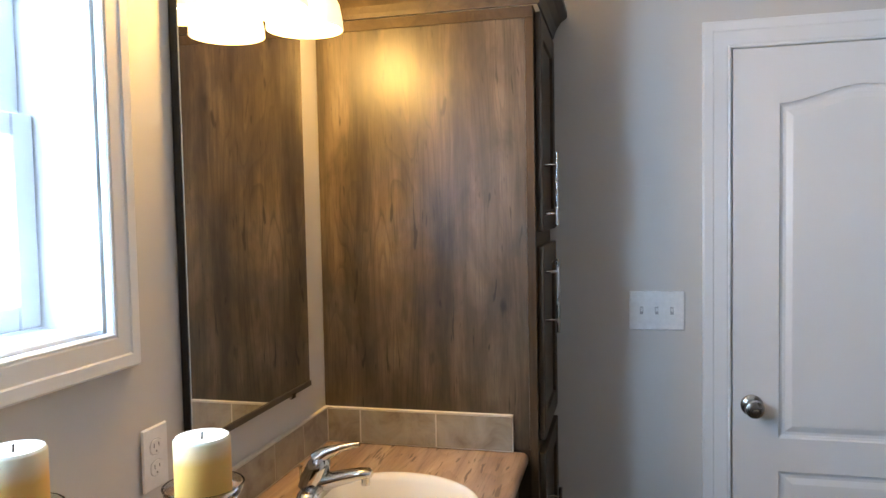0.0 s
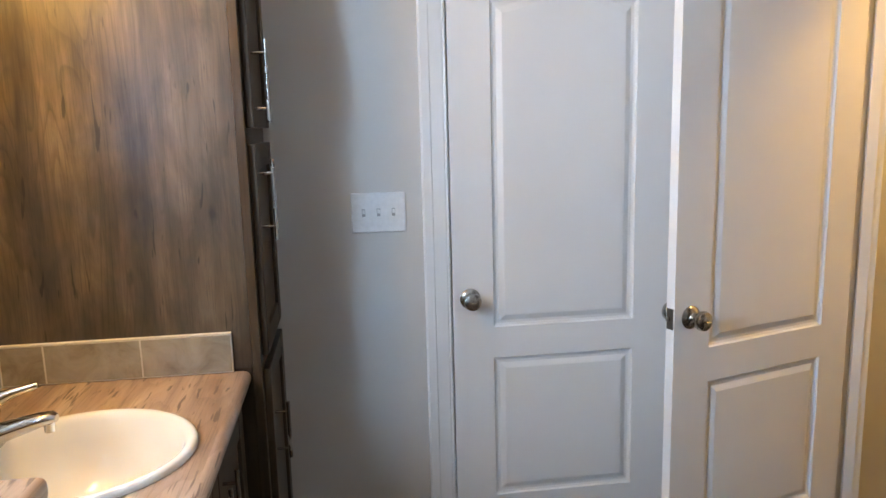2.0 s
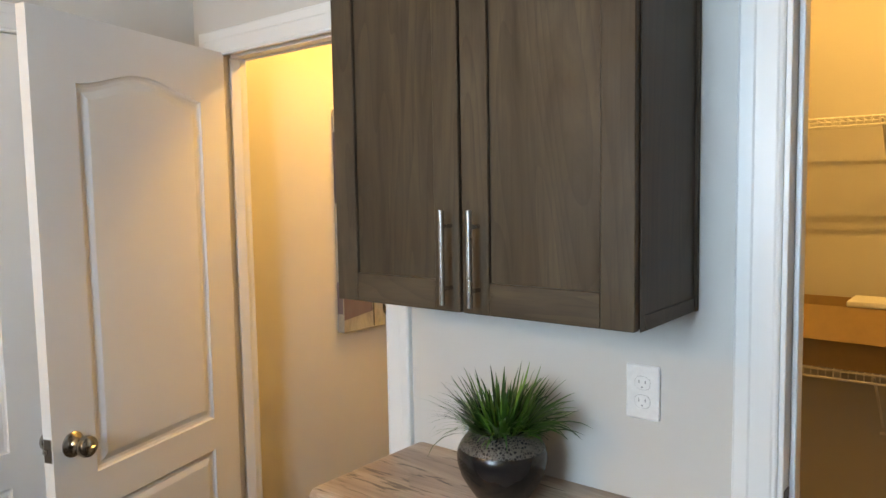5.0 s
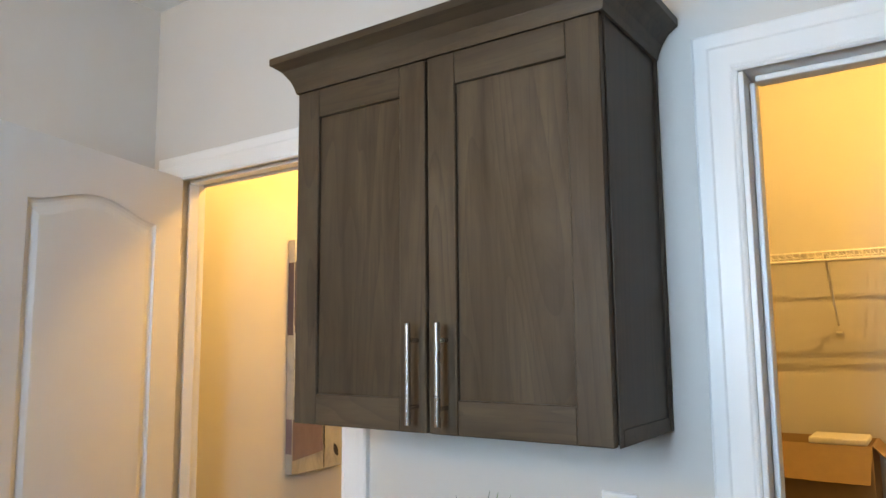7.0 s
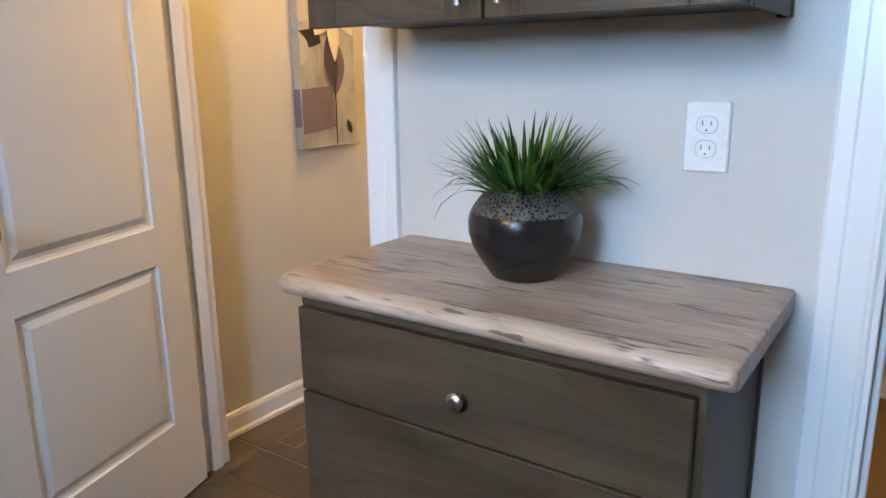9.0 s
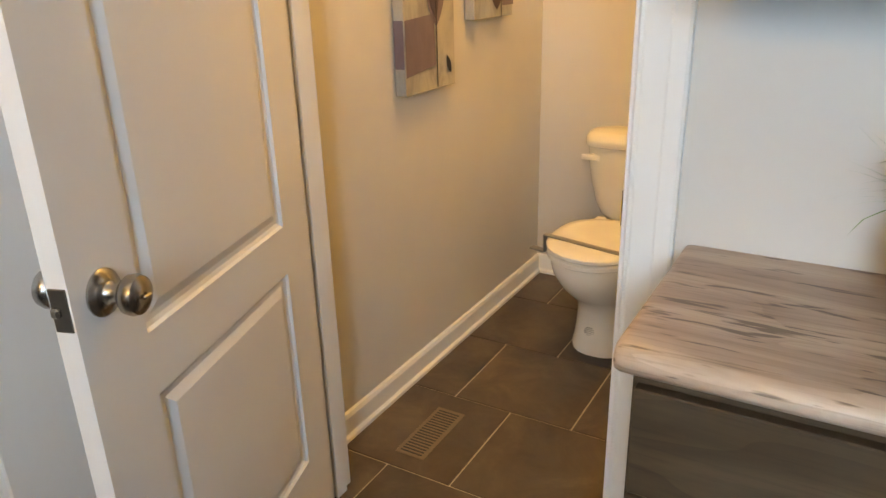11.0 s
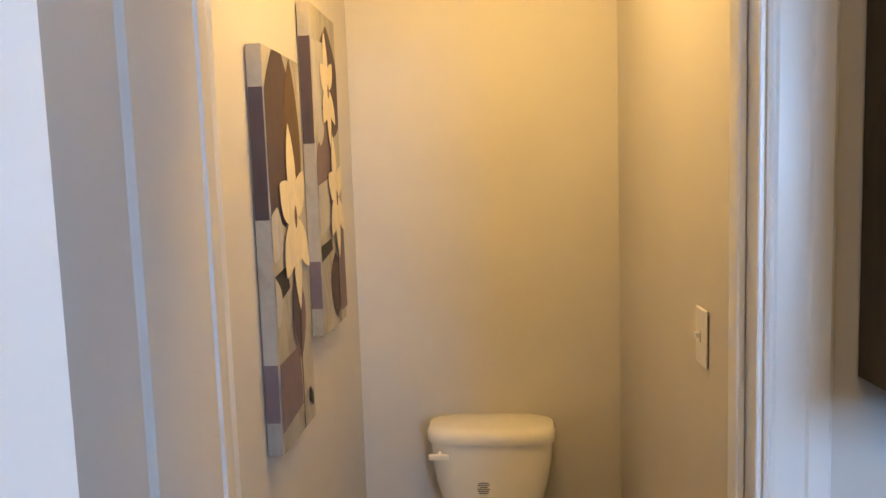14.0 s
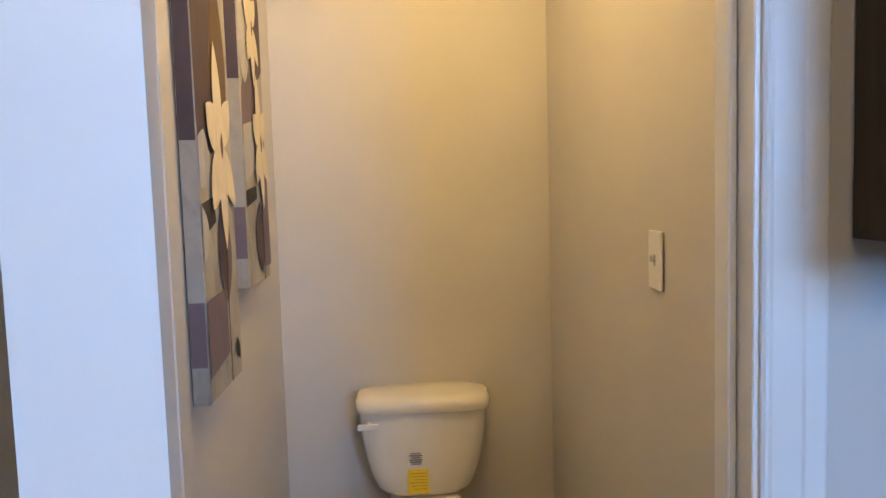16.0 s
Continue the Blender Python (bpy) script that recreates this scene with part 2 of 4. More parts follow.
_a = SLATE.noise(_vec, 5.5, 6, 0.62, 0.6)
_b2 = SLATE.noise(_vec, 38, 4)
_c = SLATE.ramp(_a, [(0.30, (0.042, 0.031, 0.024)), (0.52, (0.085, 0.062, 0.045)), (0.74, (0.15, 0.112, 0.078))])
SLATE.set(SLATE.mix(SLATE.math("MULTIPLY", _i.outputs["Random"], 0.3), _c, (0.05, 0.04, 0.033)), SLATE.math("ADD", SLATE.math("MULTIPLY", _b2, 0.25), 0.26))
SLATE.bump(SLATE.mix(0.4, _a, _b2), 0.35, 0.003)
SLATE = SLATE.m
PALEWAX = plain("pale_wax", (0.84, 0.78, 0.64), 0.5, scale=18)
GREYSLOT = plain("grey_slot", (0.38, 0.38, 0.37), 0.5)
FAINT = plain("faint_print", (0.50, 0.48, 0.44), 0.5)
GROUT = plain("grout", (0.46, 0.41, 0.34), 0.85, bump=0.3, scale=120)
WALLTILE = Nodes("grey_wall_tile")
_i = WALLTILE.t.nodes.new("ShaderNodeObjectInfo")
_vec = WALLTILE.mapped((1, 1, 1), loc=WALLTILE.math("MULTIPLY", _i.outputs["Random"], 30.0))
_a = WALLTILE.noise(_vec, 11, 5, 0.6, 0.8)
WALLTILE.set(WALLTILE.ramp(_a, [(0.32, (0.20, 0.165, 0.125)), (0.5, (0.30, 0.265, 0.215)), (0.72, (0.38, 0.345, 0.29))]), 0.33)
WALLTILE.bump(_a, 0.1, 0.002)
WALLTILE = WALLTILE.m
WGROUT = plain("light_grout", (0.62, 0.58, 0.52), 0.8, scale=120)
CARPET = plain("brown_carpet", (0.16, 0.11, 0.075), 0.95, bump=0.8, scale=420)
SHADE = Nodes("frosted_shade")
SHADE.set((0.95, 0.90, 0.78), 0.35)
SHADE.b.inputs["Transmission Weight"].default_value = 0.0
SHADE.b.inputs["Emission Color"].default_value = (1.0, 0.80, 0.50, 1)
SHADE.b.inputs["Emission Strength"].default_value = 1.6
SHADE = SHADE.m
BULB = Nodes("lit_bulb")
BULB.b.inputs["Emission Color"].default_value = (1.0, 0.86, 0.62, 1)
BULB.b.inputs["Emission Strength"].default_value = 12
BULB = BULB.m


# ---- mesh helpers ----
BASE = {}


def thing(name, at, label, category, group="", turn=None):
    ob = new(name)
    ob.location = at
    ob.rotation_euler = (0, 0, radians(turn or 0))
    ob.empty_display_size = 0.05
    BASE[ob.name] = Vector(at) if turn is None else Vector((0, 0, 0))
    return tagged(ob, label, category, group)


def part(name, bm, material, parent=None, label="", smooth=False, at=None):
    """Links a bmesh (world metres) as one mesh, under its thing where one is given."""
    off = BASE.get(parent.name, Vector((0, 0, 0))) if parent else Vector(at or (0, 0, 0))
    bmesh.ops.translate(bm, vec=-off, verts=bm.verts)
    bmesh.ops.recalc_face_normals(bm, faces=bm.faces)
    me = bpy.data.meshes.new(name)
    bm.to_mesh(me)
    bm.free()
    me.materials.append(material)
    if smooth:
        for p in me.polygons:
            p.use_smooth = True
        me.set_sharp_from_angle(angle=radians(40))
    ob = new(name, me)
    if parent:
        ob.parent = parent
        BASE[ob.name] = off
    else:
        ob.location = off
        BASE[ob.name] = off
    return tagged(ob, label) if label else ob


def structure(name, bm, material, label, at=None, smooth=False):
    ob = part(name, bm, material, None, "", smooth, at)
    return tagged(ob, label, name.split("_")[0], "", "structure")


def box(x0, y0, z0, x1, y1, z1, bevel=0.0, bm=None, seg=1):
    bm = bm or bmesh.new()
    made = bmesh.ops.create_cube(bm, size=1)["verts"]
    for v in made:
        v.co = Vector((x0 + (v.co.x + 0.5) * (x1 - x0), y0 + (v.co.y + 0.5) * (y1 - y0), z0 + (v.co.z + 0.5) * (z1 - z0)))
    if bevel:
        edges = list({e for v in made for e in v.link_edges})
        bmesh.ops.bevel(bm, geom=edges, offset=bevel, segments=seg, affect="EDGES", profile=0.5)
    return bm


def rings(loops, close=True, cap_start=True, cap_end=True, bm=None):
    """A skin over loops of points, each of the same length."""
    bm = bm or bmesh.new()
    rows = [[bm.verts.new(p) for p in loop] for loop in loops]
    n = len(rows[0])
    for a, b in zip(rows, rows[1:]):
        for i in range(n if close else n - 1):
            j = (i + 1) % n
            bm.faces.new((a[i], a[j], b[j], b[i]))
    if cap_start:
        bm.faces.new(rows[0][::-1])
    if cap_end:
        bm.faces.new(rows[-1])
    return bm


def lathe(profile, centre, seg=40, bm=None, cap=True):
    cx, cy, cz = centre
    loops = [[(cx + r * math.cos(2 * math.pi * i / seg), cy + r * math.sin(2 * math.pi * i / seg), cz + z) for i in range(seg)] for r, z in profile]
    return rings(loops, True, cap, cap, bm)


def tube(points, radius, seg=10, bm=None):
    pts = [Vector(p) for p in points]
    radii = radius if isinstance(radius, (list, tuple)) else [radius] * len(pts)
    loops = []
    side = None
    for i, p in enumerate(pts):
        d = (pts[min(i + 1, len(pts) - 1)] - pts[max(i - 1, 0)]).normalized()
        if side is None:
            side = d.cross(Vector((0, 0, 1)) if abs(d.z) < 0.9 else Vector((1, 0, 0))).normalized()
        side = (side - d * side.dot(d)).normalized()
        up = d.cross(side)
        loops.append([p + radii[i] * (side * math.cos(2 * math.pi * k / seg) + up * math.sin(2 * math.pi * k / seg)) for k in range(seg)])
    return rings(loops, True, True, True, bm)


def turned(profile, origin, axis, seg=28, bm=None):
    """A lathed piece whose profile (radius, height) runs along any axis."""
    a = Vector(axis).normalized()
    u = a.cross(Vector((0, 0, 1)) if abs(a.z) < 0.9 else Vector((1, 0, 0))).normalized()
    w = a.cross(u)
    o = Vector(origin)
    loops = [[o + a * h + r * (u * math.cos(2 * math.pi * i / seg) + w * math.sin(2 * math.pi * i / seg)) for i in range(seg)] for r, h in profile]
    return rings(loops, True, True, True, bm)


def superellipse(cx, cy, z, a, b, n=2.6, seg=40, front=None):
    out = []
    for i in range(seg):
        t = 2 * math.pi * i / seg
        c, s = math.cos(t), math.sin(t)
        x = a * math.copysign(abs(c) ** (2 / n), c)
        y = b * math.copysign(abs(s) ** (2 / n), s)
        if front and c < 0:
            x *= front
        out.append((cx + x, cy + y, z))
    return out


CASING = ((0, 0), (0, 0.012), (0.004, 0.0150), (0.009, 0.0132), (0.013, 0.0150), (0.050, 0.0158), (0.054, 0.0180), (0.078, 0.0186), (0.083, 0.0150), (0.083, 0))


def casing(place, a0, a1, z1, z0=None, k=1.0):
    """Door or window casing with mitred corners; place(a, z, d) sets a point on the wall."""
    loops = []
    if z0 is None:
        for sa, za in ((-1, 0), (-1, 1), (1, 1), (1, 0)):
            loops.append([place((a0 if sa < 0 else a1) + sa * w, z1 + w if za else 0.0, d) for w, d in CASING])
        return rings(loops)
    for sa, sz in ((-1, -1), (-1, 1), (1, 1), (1, -1), (-1, -1)):
        loops.append([place((a0 if sa < 0 else a1) + sa * w * k, (z0 if sz < 0 else z1) + sz * w * k, d) for w, d in CASING])
    return rings(loops, True, False, False)


# ---- structure ----
CEILING = 2.65
bm = box(-0.94, 2.50, 0, 0.428, 2.60, CEILING)
box(0.428, 2.50, 2.05, 1.212, 2.60, CEILING, bm=bm)
box(1.212, 2.50, 0, 3.75, 2.60, CEILING, bm=bm)
wall_north = structure("wall_north", bm, WALL, "greige painted wall with a closed white door")
bm = box(1.71, -1.80, 0, 1.81, -0.115, CEILING)
box(1.71, -0.115, 2.022, 1.81, 0.606, CEILING, bm=bm)
box(1.71, 0.606, 0, 1.81, 1.606, CEILING, bm=bm)
box(1.71, 1.606, 2.05, 1.81, 2.378, CEILING, bm=bm)
box(1.71, 2.378, 0, 1.81, 2.50, CEILING, bm=bm)
wall_east = structure("wall_east", bm, WALL, "greige painted wall with two doorways")
WY0, WY1, WZ0, WZ1 = 0.44, 1.182, 1.349, 2.12
bm = box(-0.94, -1.80, 0, -0.74, WY0, CEILING)
box(-0.94, WY1, 0, -0.74, 2.50, CEILING, bm=bm)
box(-0.94, WY0, 0, -0.74, WY1, WZ0, bm=bm)
box(-0.94, WY0, WZ1, -0.74, WY1, CEILING, bm=bm)
wall_west = structure("wall_west", bm, WALL, "greige painted outside wall with a window")
wall_south = structure("wall_south", box(-0.94, -1.90, 0, 3.75, -1.803, CEILING), WALL, "greige painted wall behind the bathroom")
toilet_wall_south = structure("wall_toilet_south", box(1.81, 1.422, 0, 3.75, 1.522, CEILING), WALL, "greige painted partition beside the toilet")
toilet_wall_east = structure("wall_toilet_east", box(3.44, 1.522, 0, 3.75, 2.50, CEILING), WALL, "greige painted wall behind the toilet")
closet_wall_east = structure("wall_closet_east", box(3.535, -1.80, 0, 3.75, 1.422, CEILING), WALL, "greige painted back wall of the closet")
ceiling = structure("ceiling", box(-0.94, -1.90, CEILING, 3.75, 2.60, CEILING + 0.10), CEIL, "white painted ceiling")

# doorway linings
for name, y0, y1, z1 in (("door_lining_toilet", 1.606, 2.378, 2.05), ("door_lining_closet", -0.115, 0.606, 2.022)):
    lining = structure(name, box(1.704, y0 + 0.001, 0, 1.816, y0 + 0.016, z1 - 0.017, 0.0015), TRIM, "white painted doorway lining with stop strips")
    part("jamb", box(1.704, y1 - 0.016, 0, 1.816, y1 - 0.001, z1 - 0.017, 0.0015), TRIM, lining)
    part("head_jamb", box(1.704, y0 + 0.001, z1 - 0.016, 1.816, y1 - 0.001, z1 - 0.001, 0.0015), TRIM, lining)
    part("stop", box(1.745, y0 + 0.017, 0, 1.785, y0 + 0.028, z1 - 0.030, 0.002), TRIM, lining)
    part("stop", box(1.745, y1 - 0.028, 0, 1.785, y1 - 0.017, z1 - 0.030, 0.002), TRIM, lining)
    part("stop", box(1.745, y0 + 0.029, z1 - 0.029, 1.785, y1 - 0.029, z1 - 0.017, 0.002), TRIM, lining)
bm = box(0.430, 2.502, 0, 0.444, 2.60, 2.033, 0.0015)
box(1.196, 2.502, 0, 1.210, 2.60, 2.033, 0.0015, bm)
box(0.430, 2.502, 2.034, 1.210, 2.60, 2.048, 0.0015, bm)
structure("door_lining_north", bm, TRIM, "white painted doorway lining")
structure("trim_toilet_door", casing(lambda a, z, d: (1.71 - d, a, z), 1.614, 2.368, 2.022), TRIM, "white moulded door casing")
structure("trim_closet_door", casing(lambda a, z, d: (1.71 - d, a, z), -0.105, 0.600, 2.006), TRIM, "white moulded door casing")
structure("trim_north_door", casing(lambda a, z, d: (a, 2.5 - d, z), 0.440, 1.200, 2.029), TRIM, "white moulded door casing")
structure("trim_toilet_inside", casing(lambda a, z, d: (1.81 + d, a, z), 1.614, 2.368, 2.022), TRIM, "white moulded door casing")

# baseboards with a shoe moulding
BB = ((0, 0), (0.022, 0), (0.022, 0.012), (0.013, 0.020), (0.013, 0.072), (0.008, 0.084), (0, 0.088))


def baseboard(name, points, inward):
    loops = []
    for (x, y), (nx, ny) in zip(points, inward):
        loops.append([(x + nx * d, y + ny * d, z) for d, z in BB])
    return structure(name, rings(loops), TRIM, "white painted baseboard")


baseboard("baseboard_toilet", [(1.836, 2.497), (3.437, 2.497), (3.437, 1.525), (1.836, 1.525)], [(0, -1), (-1, -1), (-1, 1), (0, 1)])
baseboard("baseboard_closet", [(3.532, -1.79), (3.532, 1.419)], [(-1, 0), (-1, 0)])
baseboard("baseboard_north", [(-0.085, 2.497), (0.350, 2.497)], [(0, -1), (0, -1)])
baseboard("baseboard_east", [(1.707, 0.690), (1.707, 0.75)], [(-1, 0), (-1, 0)])

# window
window = structure("window_1", box(-0.919, WY0 + 0.002, WZ0 + 0.002, -0.743, WY0 + 0.012, WZ1 - 0.002), TRIM, "white double-hung window in a deep reveal, daylight outside")
part("reveal", box(-0.919, WY1 - 0.012, WZ0 + 0.002, -0.743, WY1 - 0.002, WZ1 - 0.002), TRIM, window)
part("window_sill", box(-0.919, WY0 + 0.013, WZ0 + 0.002, -0.743, WY1 - 0.013, WZ0 + 0.014, 0.002), TRIM, window)
part("head", box(-0.919, WY0 + 0.013, WZ1 - 0.014, -0.743, WY1 - 0.013, WZ1 - 0.002), TRIM, window)
for nm, z0, z1, x in (("lower_sash", WZ0 + 0.016, 1.730, -0.875), ("upper_sash", 1.690, WZ1 - 0.016, -0.902)):
    bm = box(x - 0.012, WY0 + 0.014, z0, x + 0.012, WY0 + 0.060, z1, 0.003)
    box(x - 0.012, WY1 - 0.060, z0, x + 0.012, WY1 - 0.014, z1, 0.003, bm)
    box(x - 0.012, WY0 + 0.0605, z0, x + 0.012, WY1 - 0.0605, z0 + 0.042, 0.003, bm)
    box(x - 0.012, WY0 + 0.0605, z1 - 0.040, x + 0.012, WY1 - 0.0605, z1, 0.003, bm)
    sash = part(nm, bm, VINYL, window)
    pane = part("pane", box(x - 0.003, WY0 + 0.056, z0 + 0.038, x + 0.003, WY1 - 0.056, z1 - 0.036), GLASS, sash)
    pane.visible_shadow = False
structure("trim_window", casing(lambda a, z, d: (-0.74 + d, a, z), WY0 + 0.012, WY1 - 0.006, WZ1 - 0.012, WZ0 + 0.006, 0.80), TRIM, "white moulded window casing")
structure("ground", box(-60, -60, -0.40, 60, 60, -0.30), plain("lawn", (0.06, 0.10, 0.03), 0.9), "grass outside the window")


# ---- doors ----
def arch_loop(u0, u1, z0, z1, inset, arch, depth, steps=24):
    pts = [(u0 + inset, depth, z0 + inset), (u1 - inset, depth, z0 + inset)]
    for i in range(steps + 1):
        t = 1 - i / steps
        rise = arch * (0.5 - 0.5 * math.cos(2 * math.pi * t)) ** 0.85
        pts.append((u0 + inset + t * (u1 - u0 - 2 * inset), depth, z1 - inset + rise))
    return pts


def door_leaf(width, height, panels):
    """A moulded two-panel leaf: u from 0 to width, face at y = 0, body behind it at positive y."""
    bm = bmesh.new()
    z0 = 0.012
    c = [bm.verts.new(p) for p in ((0, 0, z0), (width, 0, z0), (width, 0, height), (0, 0, height))]
    b = [bm.verts.new(p) for p in ((0, 0.031, z0), (width, 0.031, z0), (width, 0.031, height), (0, 0.031, height))]
    edges = [bm.edges.new((c[i], c[(i + 1) % 4])) for i in range(4)]
    for i in range(4):
        bm.faces.new((c[i], c[(i + 1) % 4], b[(i + 1) % 4], b[i]))
    bm.faces.new(b)
    steps = ((0, 0), (0.004, 0.0055), (0.011, 0.0085), (0.020, 0.0085), (0.030, 0.0045), (0.038, 0.0015), (0.046, 0.0012))
    for u0, u1, p0, p1, arch in panels:
        rows = []
        for inset, depth in steps:
            rows.append([bm.verts.new(p) for p in arch_loop(u0, u1, p0, p1, inset, arch, depth)])
        n = len(rows[0])
        for i in range(n):
            edges.append(bm.edges.new((rows[0][i], rows[0][(i + 1) % n])))
        for r0, r1 in zip(rows, rows[1:]):
            for i in range(n):
                j = (i + 1) % n
                bm.faces.new((r0[i], r0[j], r1[j], r1[i]))
        bm.faces.new(rows[-1])
    bmesh.ops.triangle_fill(bm, edges=edges, use_beauty=True, use_dissolve=False)
    return bm


KNOB = ((0.0335, 0), (0.0335, 0.004), (0.030, 0.008), (0.016, 0.012), (0.012, 0.018), (0.012, 0.030), (0.020, 0.034), (0.027, 0.041), (0.0285, 0.050), (0.026, 0.058), (0.017, 0.063), (0.008, 0.064))


def door(name, hinge_at, turn, width, height, label, knob_u, back_knob=True):
    """Leaf along local x with its face towards local -y."""
    ob = thing(name, hinge_at, label, "door", turn=turn)
    margin = 0.132
    p = [(margin, margin + 0.471, 0.254, 0.735, 0.0), (margin, margin + 0.471, 0.838, 1.857, 0.046)]
    part("leaf", door_leaf(width, height, p), DOORW, ob)
    bm = turned(KNOB, (knob_u, 0.001, 0.937), (0, -1, 0))
    knob = part("door_knob", bm, NICKEL, ob, "round satin nickel knob", True)
    part("thumb_turn", box(knob_u - 0.009, -0.069, 0.934, knob_u + 0.009, -0.064, 0.940, 0.002), NICKEL, knob)
    if back_knob:
        part("door_knob", turned(KNOB, (knob_u, 0.030, 0.937), (0, 1, 0)), NICKEL, ob, "round satin nickel knob", True)
    return ob


# closed door in the north wall, and the open toilet-room door
door_1 = door("door", (0.445, 2.492, 0), 0, 0.748, 2.026, "closed white two-panel door with an arched top panel", 0.056)
DOOR2_TURN, DOOR2_W = 17.4, 0.724
start = (1.008, 2.107, 0)
door_2 = door("door", start, DOOR2_TURN, DOOR2_W, 2.028, "open white two-panel door of the toilet room", 0.060)
plate = part("latch_plate", box(-0.0025, 0.003, 0.907, 0.001, 0.028, 0.967, 0.0008), BRASS_DULL, door_2)
part("latch_bolt", box(-0.012, 0.011, 0.930, -0.002, 0.024, 0.944, 0.003), NICKEL, plate)
for z in (0.22, 1.02, 1.82):
    part("hinge", tube([(DOOR2_W + 0.003, 0.006, z - 0.045), (DOOR2_W + 0.003, 0.006, z + 0.045)], 0.0045), NICKEL, door_2)


# ---- small fittings shared by several things ----
def cover_plate(name, label, place, gangs, kind, w=None, h=0.118):
    """A wall plate; place(a, z, d) sets a point: along the wall, up, off the wall."""
    w = w or (0.072 if gangs == 1 else 0.165)
    o = place(0, 0, 0)
    ob = thing(name, o, label, "outlet" if kind == "outlet" else "switch")

    def slab(a0, a1, z0, z1, d0, d1, bevel=0.0):
        p, q = place(a0, z0, d0), place(a1, z1, d1)
        lo, hi = [min(u, v) for u, v in zip(p, q)], [max(u, v) for u, v in zip(p, q)]
        return box(*lo, *hi, bevel)

    part("plate", slab(-w / 2, w / 2, -h / 2, h / 2, 0.001, 0.007, 0.003), PLASTIC, ob)
    for g in range(gangs):
        a = (g - (gangs - 1) / 2) * 0.046
        if kind == "outlet":
            for z in (-0.020, 0.020):
                face = part("socket", rings([[place(a + k * u, z + k * w, dd) for u, w, _ in superellipse(0, 0, 0, 0.0172, 0.0142, 2.6, 28)] for k, dd in ((1.0, 0.0065), (0.99, 0.0080), (0.94, 0.0085))]), PLASTIC, ob)
                part("socket_gap", rings([[place(a + k * u, z + k * w, dd) for u, w, _ in superellipse(0, 0, 0, 0.0180, 0.0150, 2.6, 28)] for k, dd in ((1.0, 0.0066), (0.99, 0.0072))]), GREYSLOT, face)
                for da, dz, sw, sh in ((-0.007, 0.003, 0.0016, 0.008), (0.007, 0.003, 0.0016, 0.0065), (0, -0.0085, 0.003, 0.003)):
                    part("slot", slab(a + da - sw / 2, a + da + sw / 2, z + dz - sh / 2, z + dz + sh / 2, 0.0083, 0.0088), SLOT, face)
        else:
            part("toggle_slot", slab(a - 0.005, a + 0.005, -0.012, 0.012, 0.0065, 0.0074), GREYSLOT, ob)
            part("toggle", slab(a - 0.0038, a + 0.0038, -0.002, 0.010, 0.007, 0.019, 0.0015), PLASTIC, ob)
        for z in ((-0.030, 0.030) if kind != "outlet" else (0,)):
            p = place(a, z, 0.006)
            q = place(a, z, 0.008)
            part("screw", turned(((0.003, 0), (0.002, 0.0012)), p, Vector(q) - Vector(p), 8), PLASTIC, ob)
    return ob


def bar_pull(parent, p0, p1, off, radius=0.006):
    """A bar handle from p0 to p1 on two posts; off: the way from the bar to the door."""
    p0, p1, off = Vector(p0), Vector(p1), Vector(off)
    h = part("handle", tube([p0, p1], radius, 12), NICKEL, parent, "brushed nickel bar handle", True)
    for f in (0.17, 0.83):
        c = p0.lerp(p1, f)
        part("post", tube([c, c + off], radius * 0.75, 8), NICKEL, h)
    return h


def shaker_door(parent, place, a0, a1, z0, z1, stile=0.062, thick=0.019):
    """A framed door with a sunk panel; place(a, z, d) with d off the cabinet's face."""
    def slab(b0, b1, y0, y1, d0, d1, bevel):
        p, q = place(b0, y0, d0), place(b1, y1, d1)
        lo, hi = [min(u, v) for u, v in zip(p, q)], [max(u, v) for u, v in zip(p, q)]
        return box(*lo, *hi, bevel)
    ob = part("door", slab(a0 + stile - 0.004, a1 - stile + 0.004, z0 + stile - 0.004, z1 - stile + 0.004, 0.003, 0.010, 0), CAB_Z, parent)
    for b0, b1 in ((a0, a0 + stile), (a1 - stile, a1)):
        part("stile", slab(b0, b1, z0, z1, 0.001, thick, 0.0018), CAB_Z, ob)
    for y0, y1 in ((z0, z0 + stile), (z1 - stile, z1)):
        part("rail", slab(a0 + stile + 0.0004, a1 - stile - 0.0004, y0, y1, 0.001, thick - 0.0006, 0.0015), CAB_Y, ob)
    return ob


CROWN = ((0, 0), (0.006, 0.0), (0.009, 0.012), (0.016, 0.030), (0.030, 0.050), (0.044, 0.060), (0.050, 0.064), (0.050, 0.080), (0, 0.080))


def crown(parent, corners, outward, z):
    loops = [[(x + ox * d, y + oy * d, z + h) for d, h in CROWN] for (x, y), (ox, oy) in zip(corners, outward)]
    return part("crown_moulding", rings(loops), CAB_Y, parent)


# ---- vanity corner ----
tower = thing("linen_tower", (-0.42, 2.29, 0), "tall dark wooden linen tower with a rustic laminate side panel", "cabinet")
part("body", box(-0.737, 2.094, 0.0, -0.112, 2.497, 2.098, 0.001), CAB_Z, tower)
part("side_panel", box(-0.737, 2.086, 0.890, -0.135, 2.093, 2.092), PANEL, tower, "brown rustic wood-grain laminate panel")
part("corner_stile", box(-0.134, 2.084, 0.02, -0.112, 2.0935, 2.092, 0.001), CAB_Z, tower)
part("top_rail", box(-0.737, 2.080, 2.066, -0.112, 2.0855, 2.096, 0.001), CAB_Y, tower)
place_t = lambda a, z, d: (-0.112 + d, a, z)
